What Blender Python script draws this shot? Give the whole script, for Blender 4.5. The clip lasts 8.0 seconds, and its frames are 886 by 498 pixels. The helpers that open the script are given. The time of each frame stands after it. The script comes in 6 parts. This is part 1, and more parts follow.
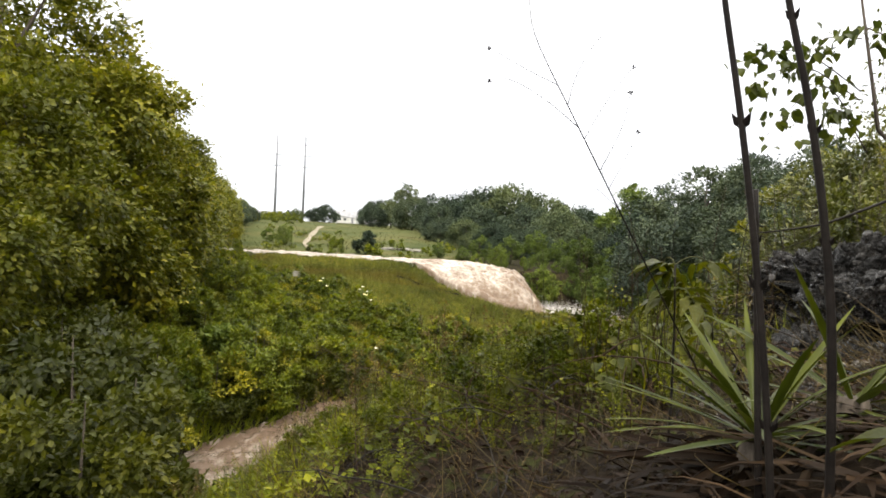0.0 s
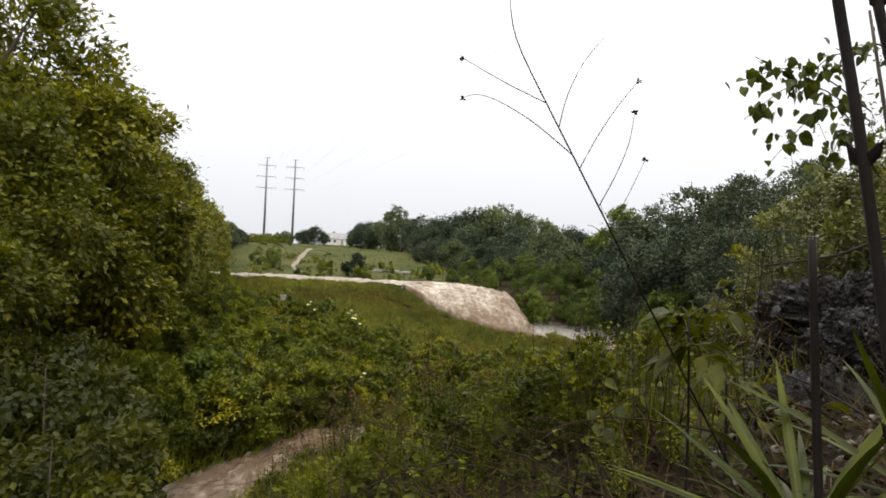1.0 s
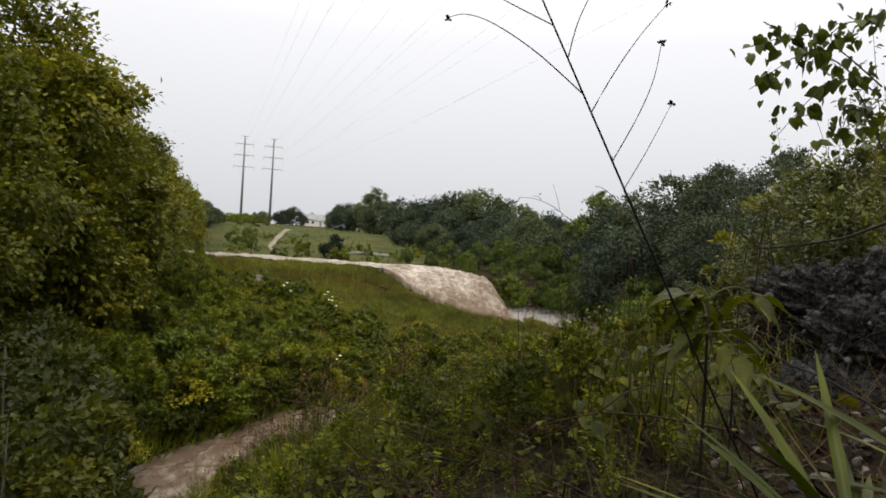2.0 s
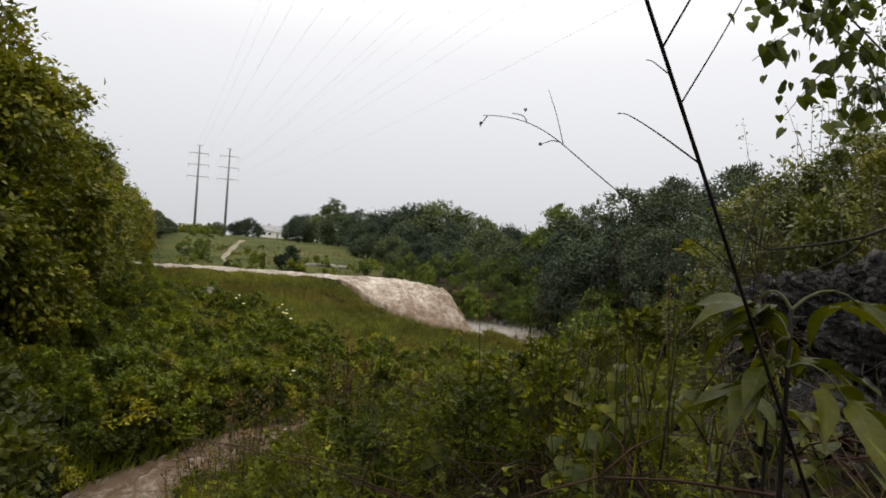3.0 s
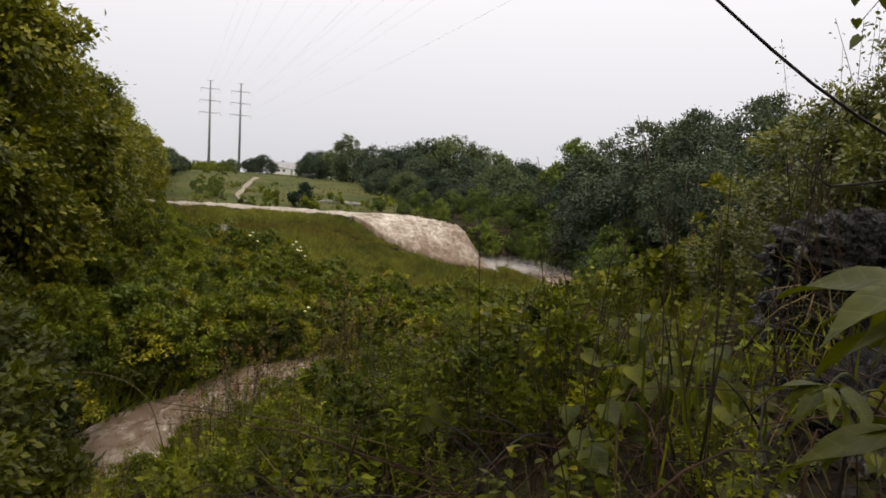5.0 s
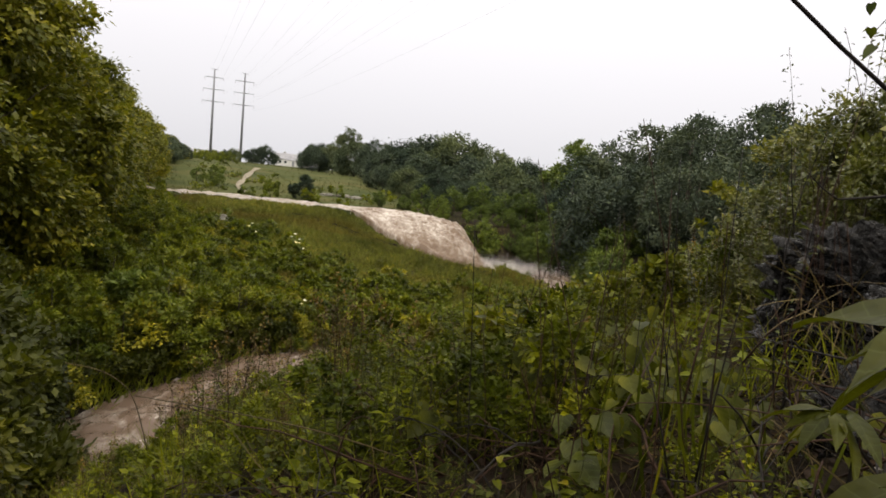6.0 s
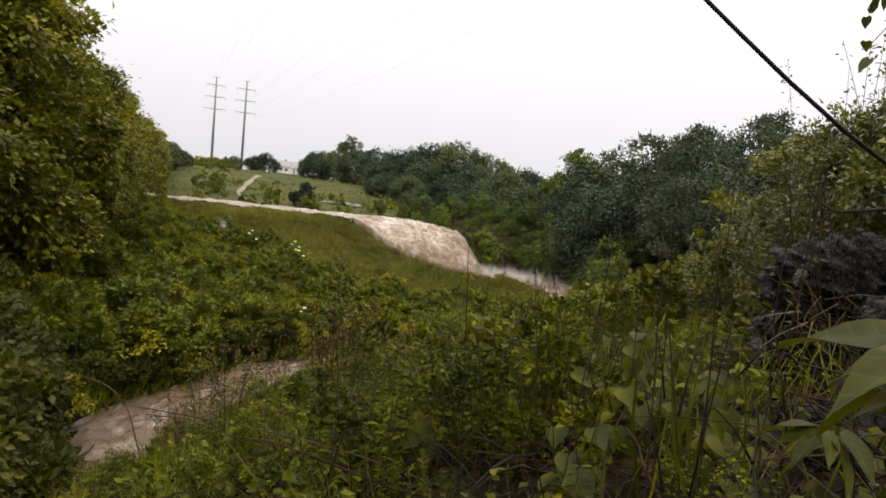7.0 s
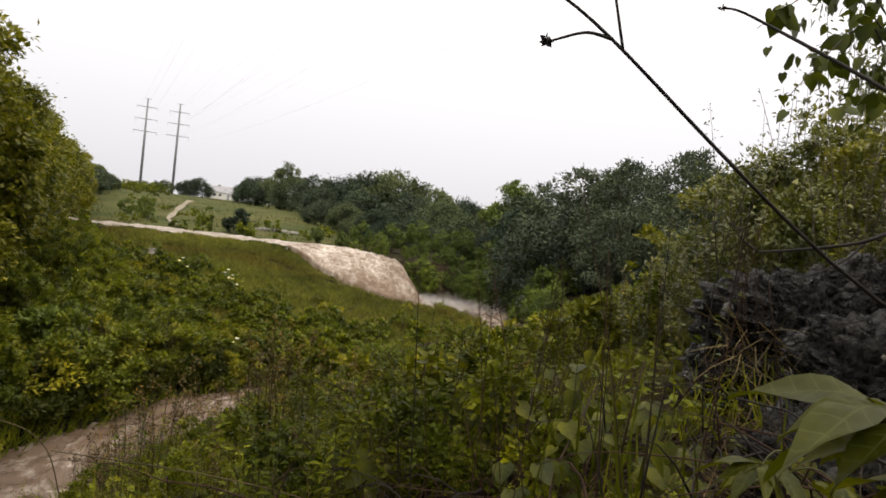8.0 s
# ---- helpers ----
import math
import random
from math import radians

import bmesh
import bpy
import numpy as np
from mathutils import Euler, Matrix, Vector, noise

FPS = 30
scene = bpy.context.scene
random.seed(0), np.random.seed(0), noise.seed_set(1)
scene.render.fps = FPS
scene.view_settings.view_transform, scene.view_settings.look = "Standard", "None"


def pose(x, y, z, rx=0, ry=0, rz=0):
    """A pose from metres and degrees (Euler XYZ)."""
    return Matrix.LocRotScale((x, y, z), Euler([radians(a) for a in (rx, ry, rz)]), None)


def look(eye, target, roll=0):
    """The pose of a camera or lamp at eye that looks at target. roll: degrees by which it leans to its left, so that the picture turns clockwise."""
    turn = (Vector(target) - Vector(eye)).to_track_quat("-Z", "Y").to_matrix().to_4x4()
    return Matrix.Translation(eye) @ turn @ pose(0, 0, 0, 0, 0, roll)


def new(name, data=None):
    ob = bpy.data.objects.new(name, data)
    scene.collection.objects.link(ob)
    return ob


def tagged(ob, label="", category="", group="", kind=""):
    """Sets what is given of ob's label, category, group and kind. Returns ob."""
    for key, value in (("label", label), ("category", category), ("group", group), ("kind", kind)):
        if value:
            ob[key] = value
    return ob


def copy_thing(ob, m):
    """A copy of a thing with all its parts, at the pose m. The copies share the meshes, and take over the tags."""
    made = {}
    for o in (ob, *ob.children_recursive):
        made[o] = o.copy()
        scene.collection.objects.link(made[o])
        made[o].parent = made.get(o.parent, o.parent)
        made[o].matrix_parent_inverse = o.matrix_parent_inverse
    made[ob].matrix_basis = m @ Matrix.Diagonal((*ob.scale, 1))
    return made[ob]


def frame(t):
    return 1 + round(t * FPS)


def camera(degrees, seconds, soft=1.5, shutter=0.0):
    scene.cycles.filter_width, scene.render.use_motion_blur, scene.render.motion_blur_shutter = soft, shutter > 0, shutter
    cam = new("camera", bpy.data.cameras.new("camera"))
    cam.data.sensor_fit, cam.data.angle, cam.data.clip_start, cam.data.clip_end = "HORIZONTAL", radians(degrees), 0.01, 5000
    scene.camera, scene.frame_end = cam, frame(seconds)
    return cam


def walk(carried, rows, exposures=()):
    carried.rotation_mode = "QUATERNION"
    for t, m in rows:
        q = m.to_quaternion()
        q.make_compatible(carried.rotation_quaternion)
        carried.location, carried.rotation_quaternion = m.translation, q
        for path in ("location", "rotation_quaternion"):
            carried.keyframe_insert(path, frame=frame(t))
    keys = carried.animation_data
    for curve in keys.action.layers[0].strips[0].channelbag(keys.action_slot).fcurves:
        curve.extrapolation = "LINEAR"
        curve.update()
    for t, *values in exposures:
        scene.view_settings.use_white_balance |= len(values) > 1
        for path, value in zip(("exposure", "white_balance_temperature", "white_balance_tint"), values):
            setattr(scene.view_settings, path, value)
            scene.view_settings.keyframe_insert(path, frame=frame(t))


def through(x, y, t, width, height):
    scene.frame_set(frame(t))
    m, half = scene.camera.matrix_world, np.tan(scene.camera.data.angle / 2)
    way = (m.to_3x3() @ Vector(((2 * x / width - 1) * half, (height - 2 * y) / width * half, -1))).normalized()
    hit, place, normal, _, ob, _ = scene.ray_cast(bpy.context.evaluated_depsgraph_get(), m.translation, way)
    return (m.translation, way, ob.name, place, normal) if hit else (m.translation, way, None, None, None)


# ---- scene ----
cam = camera(72.0, 8.0, soft=1.7)


def eye_pose(x, y, z, yaw, pitch, roll):
    """A carried camera: heading from +y, tilt up, lean, in degrees."""
    a, b = radians(yaw), radians(pitch)
    ahead = Vector((-math.sin(a) * math.cos(b), math.cos(a) * math.cos(b), math.sin(b)))
    eye = Vector((x, y, z))
    return look(eye, eye + ahead, roll)


# seconds, place in metres, heading, tilt and lean in degrees
ROWS = [
    (0, 0.023, 0.010, 0.001, 1.25, -1.92, 2.97),
    (0.5, 0.047, 0.155, 0.045, -2.27, -0.91, 1.53),
    (1, 0.064, 0.287, 0.060, 0.43, 0.11, 2.62),
    (1.5, 0.056, 0.358, 0.058, 0.09, -1.96, 4.28),
    (2.8, 0.122, 0.907, -0.040, -5.10, 0.04, 2.6),
    (3, 0.139, 1.001, -0.023, -5.35, 0.09, 3.92),
    (3.5, 0.187, 1.194, 0.018, -7.79, 0.99, 4.63),
    (4, 0.198, 1.265, -0.004, -8.61, -2.51, 4.49),
    (4.5, 0.205, 1.297, -0.007, -7.22, -4.64, 1.73),
    (4.7, 0.212, 1.305, -0.013, -5.07, -5.56, 2.63),
    (6, 0.235, 1.369, -0.004, -4.47, -6.25, 5.61),
    (6.5, 0.238, 1.366, -0.003, -3.66, -5.81, 6.50),
    (7, 0.248, 1.372, 0.004, -4.37, -5.49, 5.89),
    (7.5, 0.230, 1.374, 0.026, -8.10, -4.01, 6.71),
    (8, 0.219, 1.366, 0.025, -9.85, -2.21, 6.63),
]
walk(cam, [(row[0], eye_pose(*row[1:])) for row in ROWS],
     exposures=[(0.0, 0.95, 6500, 10), (0.5, 0.50, 6500, 10), (1.0, 0.27, 6500, 10), (1.5, 0.1, 6500, 10), (3.0, -0.1, 6500, 10), (4.5, -0.08, 6600, 12.5), (6.0, 0.15, 6650, 13), (8.0, 0.2, 6700, 13.5)])

# ---- sky and light: a bright overcast, rainy day ----
world = bpy.data.worlds.new("overcast_sky")
scene.world = world
world.use_nodes = True
wn, wl = world.node_tree.nodes, world.node_tree.links
wn.clear()
sky = wn.new("ShaderNodeTexSky")
sky.sky_type = "NISHITA"
sky.sun_disc = False
sky.sun_elevation, sky.sun_rotation = radians(58), radians(200)
sky.air_density, sky.dust_density = 1.0, 6.0
coord = wn.new("ShaderNodeTexCoord")
split = wn.new("ShaderNodeSeparateXYZ")
cloud = wn.new("ShaderNodeValToRGB")
cloud.color_ramp.elements[0].position, cloud.color_ramp.elements[0].color = 0.0, (0.74, 0.755, 0.79, 1)
cloud.color_ramp.elements[1].position, cloud.color_ramp.elements[1].color = 0.95, (2.70, 2.60, 2.36, 1)
mid = cloud.color_ramp.elements.new(0.3)
mid.color = (1.08, 1.08, 1.11, 1)
wl.new(coord.outputs["Generated"], split.inputs[0])
wl.new(split.outputs["Z"], cloud.inputs[0])
back_sky, back_cloud = wn.new("ShaderNodeBackground"), wn.new("ShaderNodeBackground")
back_sky.inputs["Strength"].default_value = 0.05
back_cloud.inputs["Strength"].default_value = 1.0
wl.new(sky.outputs[0], back_sky.inputs[0])
wl.new(cloud.outputs[0], back_cloud.inputs[0])
both, out = wn.new("ShaderNodeMixShader"), wn.new("ShaderNodeOutputWorld")
both.inputs[0].default_value = 0.9
wl.new(back_sky.outputs[0], both.inputs[1])
wl.new(back_cloud.outputs[0], both.inputs[2])
wl.new(both.outputs[0], out.inputs[0])

sun_data = bpy.data.lights.new("sun", "SUN")
sun_data.energy, sun_data.angle, sun_data.color = 0.9, radians(25), (1.0, 0.95, 0.86)
sun = new("sun", sun_data)
sun.matrix_world = look((-8, -20, 45), (0, 10, 0))

# ---- materials ----
def surface(name):
    m = bpy.data.materials.new(name)
    m.use_nodes = True
    n = m.node_tree.nodes
    return m, n, m.node_tree.links, n["Principled BSDF"]


def ramp(n, l, src, stops):
    r = n.new("ShaderNodeValToRGB")
    e = r.color_ramp.elements
    e[0].position, e[0].color = stops[0][0], (*stops[0][1], 1)
    e[1].position, e[1].color = stops[-1][0], (*stops[-1][1], 1)
    for p, c in stops[1:-1]:
        k = e.new(p)
        k.color = (*c, 1)
    l.new(src, r.inputs[0])
    return r.outputs[0]


def noise_tex(n, l, scale, detail=4.0, rough=0.55, stretch=None, kind="Object"):
    c = n.new("ShaderNodeTexCoord")
    t = n.new("ShaderNodeTexNoise")
    t.inputs["Scale"].default_value, t.inputs["Detail"].default_value, t.inputs["Roughness"].default_value = scale, detail, rough
    if stretch:
        mp = n.new("ShaderNodeMapping")
        mp.inputs["Scale"].default_value = stretch
        l.new(c.outputs[kind], mp.inputs[0])
        l.new(mp.outputs[0], t.inputs[0])
    else:
        l.new(c.outputs[kind], t.inputs[0])
    return t.outputs[0]


def mix_col(n, l, fac, a, b, blend="MIX"):
    x = n.new("ShaderNodeMix")
    x.data_type, x.blend_type = "RGBA", blend
    for sock, v in ((x.inputs[0], fac), (x.inputs[6], a), (x.inputs[7], b)):
        if isinstance(v, (int, float)):
            sock.default_value = v
        elif isinstance(v, tuple):
            sock.default_value = (*v, 1)
        else:
            l.new(v, sock)
    return x.outputs[2]


def bump(n, l, p, src, strength, dist):
    b = n.new("ShaderNodeBump")
    b.inputs["Strength"].default_value, b.inputs["Distance"].default_value = strength, dist
    l.new(src, b.inputs["Height"])
    l.new(b.outputs[0], p.inputs["Normal"])


def leaf_material(name, stops, rough=0.42, through=0.3, patch=0.6, own=True, gloss=0.16, russet=None, own_tone=0.6, tuft=2.4):
    """Leaves: each one takes its own tone, with broad patches over the plant and light passing through."""
    m, n, l, p = surface(name)
    mean = [sum(c[i] for _, c in stops) / len(stops) for i in range(3)]
    stops = [(at, (1.06 * (mean[0] + own_tone * (c[0] - mean[0])), mean[1] + own_tone * (c[1] - mean[1]), mean[2] + own_tone * (c[2] - mean[2]))) for at, c in stops]
    g = n.new("ShaderNodeNewGeometry")
    col = ramp(n, l, g.outputs["Random Per Island"], stops)
    big = ramp(n, l, noise_tex(n, l, patch, 2.0, kind="Object"), [(0.32, (0.50, 0.54, 0.50)), (0.68, (1.36, 1.30, 1.05))])
    col = mix_col(n, l, 1.0, col, big, "MULTIPLY")
    sprig = ramp(n, l, noise_tex(n, l, tuft, 3.0, 0.6), [(0.30, (0.58, 0.62, 0.66)), (0.52, (0.95, 0.96, 0.95)), (0.70, (1.50, 1.42, 1.10))])
    col = mix_col(n, l, 1.0, col, sprig, "MULTIPLY")
    if russet:
        band = ramp(n, l, noise_tex(n, l, 0.35, 4.0, 0.6, (0.35, 1.0, 1.0)), [(0.50, (0, 0, 0)), (0.66, (0.45, 0.45, 0.45))])
        col = mix_col(n, l, band, col, russet)
    if own:
        i = n.new("ShaderNodeObjectInfo")
        each = ramp(n, l, i.outputs["Random"], [(0.0, (0.55, 0.60, 0.60)), (0.5, (0.92, 0.92, 0.92)), (1.0, (1.35, 1.25, 0.85))])
        col = mix_col(n, l, 1.0, col, each, "MULTIPLY")
    l.new(col, p.inputs["Base Color"])
    p.inputs["Roughness"].default_value = rough
    p.inputs["Specular IOR Level"].default_value = gloss
    t, mx = n.new("ShaderNodeBsdfTranslucent"), n.new("ShaderNodeMixShader")
    l.new(mix_col(n, l, 1.0, col, (1.3, 1.35, 0.55), "MULTIPLY"), t.inputs[0])
    mx.inputs[0].default_value = through
    l.new(p.outputs[0], mx.inputs[1])
    l.new(t.outputs[0], mx.inputs[2])
    l.new(mx.outputs[0], n["Material Output"].inputs[0])
    return m


def plain_material(name, stops, rough=0.7, scale=6.0, bump_by=0.4, dist=0.01, metal=0.0, fine=None, stretch=None, gloss=0.12):
    m, n, l, p = surface(name)
    a = noise_tex(n, l, scale, 6.0, 0.6, stretch)
    col = ramp(n, l, a, stops)
    f = noise_tex(n, l, fine or scale * 7, 5.0, 0.65, stretch)
    col = mix_col(n, l, 1.0, col, ramp(n, l, f, [(0.3, (0.7, 0.7, 0.7)), (0.7, (1.25, 1.25, 1.25))]), "MULTIPLY")
    l.new(col, p.inputs["Base Color"])
    p.inputs["Roughness"].default_value, p.inputs["Metallic"].default_value = rough, metal
    p.inputs["Specular IOR Level"].default_value = gloss
    if bump_by:
        bump(n, l, p, f, bump_by, dist)
    return m


def water_material(name, dark, light, scale, stretch, lo, hi, rough, silt=0.0):
    """Silt-laden flood water with pale streaks of froth drawn out along the flow."""
    m, n, l, p = surface(name)
    a = noise_tex(n, l, scale, 8.0, 0.68, stretch)
    b = noise_tex(n, l, scale * 0.23, 3.0, 0.5, stretch)
    k = n.new("ShaderNodeMath")
    k.operation = "MULTIPLY_ADD"
    l.new(b, k.inputs[0])
    k.inputs[1].default_value = 0.6
    l.new(a, k.inputs[2])
    froth = k.outputs[0]
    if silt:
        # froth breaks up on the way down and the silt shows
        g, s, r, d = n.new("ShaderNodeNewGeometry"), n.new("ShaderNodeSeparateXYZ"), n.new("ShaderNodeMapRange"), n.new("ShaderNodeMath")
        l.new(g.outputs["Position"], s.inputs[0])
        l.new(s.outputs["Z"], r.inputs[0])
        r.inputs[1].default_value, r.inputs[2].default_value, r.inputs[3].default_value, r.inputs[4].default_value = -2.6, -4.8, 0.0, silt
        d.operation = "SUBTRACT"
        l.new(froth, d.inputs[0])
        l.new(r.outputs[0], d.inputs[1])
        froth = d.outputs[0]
    col = ramp(n, l, froth, [(lo, dark), ((lo + hi) / 2, tuple((x * 2 + y) / 3 for x, y in zip(dark, light))), (hi, light)])
    l.new(col, p.inputs["Base Color"])
    p.inputs["Roughness"].default_value = rough
    p.inputs["IOR"].default_value = 1.33
    bump(n, l, p, a, 0.7, 0.12)
    return m


M_WOODS = leaf_material("broad_leaves", [(0, (0.0737, 0.0968, 0.0116)), (0.5, (0.1439, 0.1625, 0.0209)), (1, (0.2631, 0.2499, 0.0301))])
M_ELM = leaf_material("yellow_green_leaves", [(0, (0.0823, 0.1009, 0.0105)), (0.5, (0.1577, 0.1745, 0.0168)), (1, (0.2743, 0.2481, 0.0253))])
# grey-green oak, its colour lifted and blued to carry the distance haze
M_OAK = leaf_material("hazed_oak_leaves", [(0, (0.0574, 0.0823, 0.0692)), (0.6, (0.0729, 0.1035, 0.0855)), (1, (0.0949, 0.1247, 0.0977))], 0.65, 0.15, 0.25, gloss=0.08, own_tone=0.3)
M_PALE = leaf_material("pale_green_leaves", [(0, (0.0680, 0.1100, 0.0276)), (0.6, (0.1021, 0.1540, 0.0368)), (1, (0.1474, 0.1870, 0.0460))], 0.5, 0.25)
# juniper green with haze painted in: brighter, bluer, little contrast between leaves
M_JUNIPER = leaf_material("hazed_juniper_foliage", [(0, (0.0473, 0.0699, 0.0675)), (0.6, (0.0628, 0.0895, 0.0834)), (1, (0.0819, 0.1092, 0.0952))], 0.65, 0.12, 0.3, gloss=0.08, own_tone=0.25)
M_WET = leaf_material("wet_pale_leaves", [(0, (0.0593, 0.0761, 0.0187)), (0.6, (0.1087, 0.1268, 0.0312)), (1, (0.1877, 0.1927, 0.0624))], 0.3, 0.25, 2.0, gloss=0.3)
M_HILL = leaf_material("hill_turf", [(0.0, (0.0430, 0.0560, 0.0180)), (0.6, (0.0600, 0.0700, 0.0220)), (1.0, (0.0860, 0.0840, 0.0300))], 0.6, 0.2, 0.12, gloss=0.08)
# leaf green darkened so that tree shade is already in the colour
M_SHADED = leaf_material("shaded_green_leaves", [(0, (0.0300, 0.0400, 0.0060)), (0.5, (0.0520, 0.0640, 0.0090)), (1, (0.0950, 0.1020, 0.0140))])
M_SHRUB = leaf_material("shrub_leaves", [(0, (0.0546, 0.0828, 0.0090)), (0.5, (0.1113, 0.1495, 0.0158)), (1, (0.1995, 0.2243, 0.0248))])
M_WEED = leaf_material("weed_leaves", [(0, (0.0160, 0.0228, 0.0019)), (0.4, (0.0593, 0.0744, 0.0047)), (0.85, (0.1402, 0.1740, 0.0106)), (1, (0.1710, 0.1824, 0.0119))], 0.4, 0.25, 2.0, gloss=0.07)
M_VINE = leaf_material("vine_leaves", [(0, (0.0187, 0.0308, 0.0021)), (0.6, (0.0599, 0.0827, 0.0059)), (0.9, (0.1170, 0.1299, 0.0094)), (1, (0.1872, 0.1539, 0.0116))], 0.4, 0.25, 3.0, gloss=0.07)
M_GRAPE = leaf_material("grape_leaves", [(0, (0.0144, 0.0238, 0.0022)), (0.6, (0.0403, 0.0547, 0.0050)), (0.9, (0.0756, 0.0828, 0.0079)), (1, (0.1440, 0.1080, 0.0101))], 0.38, 0.3, 6.0, gloss=0.12)
M_BROAD = leaf_material("soft_green_leaflets", [(0, (0.0273, 0.0384, 0.0031)), (0.6, (0.0512, 0.0589, 0.0038)), (1, (0.0955, 0.0868, 0.0046))], 0.4, 0.4, 4.0)


def add_veins(m, gap):
    """A pale midrib along x and slanting side veins, raised a little."""
    n, l = m.node_tree.nodes, m.node_tree.links
    p = n["Principled BSDF"]
    c, sp = n.new("ShaderNodeTexCoord"), n.new("ShaderNodeSeparateXYZ")
    l.new(c.outputs["Object"], sp.inputs[0])

    def calc(op, a, b):
        k = n.new("ShaderNodeMath")
        k.operation = op
        for sock, v in zip(k.inputs, (a, b)):
            if isinstance(v, (int, float)):
                sock.default_value = v
            else:
                l.new(v, sock)
        return k.outputs[0]

    side = calc("ABSOLUTE", sp.outputs["Y"], 0.0)
    wave_in = calc("PINGPONG", calc("SUBTRACT", sp.outputs["X"], calc("MULTIPLY", side, 0.8)), gap)
    vein = calc("MAXIMUM", calc("LESS_THAN", wave_in, gap * 0.09), calc("LESS_THAN", side, 0.0009))
    src = p.inputs["Base Color"].links[0].from_socket
    mott = ramp(n, l, noise_tex(n, l, 55.0, 5.0, 0.65), [(0.3, (0.72, 0.76, 0.72)), (0.7, (1.22, 1.2, 1.1))])
    col = mix_col(n, l, 1.0, src, mott, "MULTIPLY")
    l.new(mix_col(n, l, calc("MULTIPLY", vein, 0.16), col, (0.17, 0.21, 0.07)), p.inputs["Base Color"])
    bump(n, l, p, calc("MULTIPLY_ADD", wave_in, 30.0), 0.5, 0.003)


add_veins(M_BROAD, 0.0075)
add_veins(M_GRAPE, 0.010)
M_HEART = leaf_material("heart_shaped_leaves", [(0.0, (0.0380, 0.0560, 0.0110)), (1.0, (0.0800, 0.1000, 0.0180))], 0.4, 0.3, 4.0)
M_YUCCA = leaf_material("yucca_blades", [(0, (0.0221, 0.0350, 0.0036)), (0.6, (0.0442, 0.0600, 0.0067)), (1, (0.0978, 0.1120, 0.0180))], 0.35, 0.12, 5.0, gloss=0.14)
M_GRASS = leaf_material("meadow_grass", [(0, (0.0891, 0.1220, 0.0247)), (0.5, (0.1500, 0.1820, 0.0399)), (0.85, (0.2203, 0.2180, 0.0570)), (1, (0.2625, 0.2150, 0.0760))], 0.55, 0.2, 0.12, gloss=0.08, russet=(0.1870, 0.1150, 0.0279))
M_STRAW = leaf_material("dry_straw", [(0, (0.0375, 0.0263, 0.0120)), (0.6, (0.0825, 0.0600, 0.0270)), (1, (0.1800, 0.1387, 0.0713))], 0.6, 0.1, 2.0)
M_SEED = leaf_material("brown_seed_heads", [(0, (0.0540, 0.0360, 0.0150)), (1, (0.1440, 0.1020, 0.0300))], 0.6, 0.1, 2.0)
M_GOLD = leaf_material("yellow_petals", [(0.0, (0.42, 0.30, 0.02)), (1.0, (0.65, 0.46, 0.03))], 0.5, 0.25, 2.0)
M_WHITE = leaf_material("white_petals", [(0.0, (0.68, 0.69, 0.66)), (1.0, (0.82, 0.82, 0.80))], 0.5, 0.2, 2.0)
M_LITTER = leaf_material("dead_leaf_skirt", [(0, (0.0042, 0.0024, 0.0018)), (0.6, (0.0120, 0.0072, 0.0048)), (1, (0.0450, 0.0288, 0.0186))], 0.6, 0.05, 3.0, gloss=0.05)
M_BARK = plain_material("wet_bark", [(0.3, (0.035, 0.028, 0.022)), (0.7, (0.11, 0.09, 0.07))], 0.75, 5.0, 0.6, 0.02, stretch=(1, 1, 0.2))
M_STEM = plain_material("green_stem", [(0.3, (0.025, 0.030, 0.008)), (0.7, (0.055, 0.055, 0.018))], 0.5, 14.0, 0.1)
M_DARKSTEM = plain_material("dark_wet_stem", [(0.3, (0.0060, 0.0048, 0.0042)), (0.7, (0.018, 0.0145, 0.012))], 0.6, 20.0, 0.3, 0.003)
M_REDSTEM = plain_material("red_brown_stem", [(0.3, (0.013, 0.0065, 0.0035)), (0.7, (0.036, 0.018, 0.010))], 0.7, 20.0, 0.2)
M_STEEL = plain_material("weathered_pole_steel", [(0.3, (0.16, 0.165, 0.175)), (0.7, (0.23, 0.235, 0.245))], 0.6, 0.6, 0.0, metal=0.2)
M_GLAZE = plain_material("brown_porcelain", [(0.3, (0.10, 0.08, 0.07)), (0.7, (0.16, 0.13, 0.11))], 0.25, 4.0, 0.0)
M_SIDING = plain_material("cream_house_siding", [(0.3, (0.55, 0.54, 0.50)), (0.7, (0.72, 0.71, 0.67))], 0.7, 0.8, 0.1, stretch=(1, 1, 6))
M_ROOF = plain_material("grey_roof_shingles", [(0.3, (0.20, 0.20, 0.21)), (0.7, (0.34, 0.34, 0.35))], 0.8, 1.2, 0.2)
M_TRIM = plain_material("white_trim", [(0.3, (0.72, 0.72, 0.70)), (0.7, (0.80, 0.80, 0.78))], 0.6, 2.0, 0.0)
M_STONE = plain_material("pale_limestone", [(0.3, (0.20, 0.185, 0.16)), (0.7, (0.36, 0.34, 0.30))], 0.8, 3.0, 0.6, 0.03)
M_TRACK = plain_material("caliche_track", [(0.3, (0.15, 0.13, 0.09)), (0.7, (0.27, 0.235, 0.18))], 0.85, 0.8, 0.3, 0.05)
M_STREAM = water_material("silty_stream_water", (0.125, 0.086, 0.060), (0.52, 0.46, 0.40), 2.1, (1.0, 0.55, 1.0), 0.82, 1.08, 0.2)
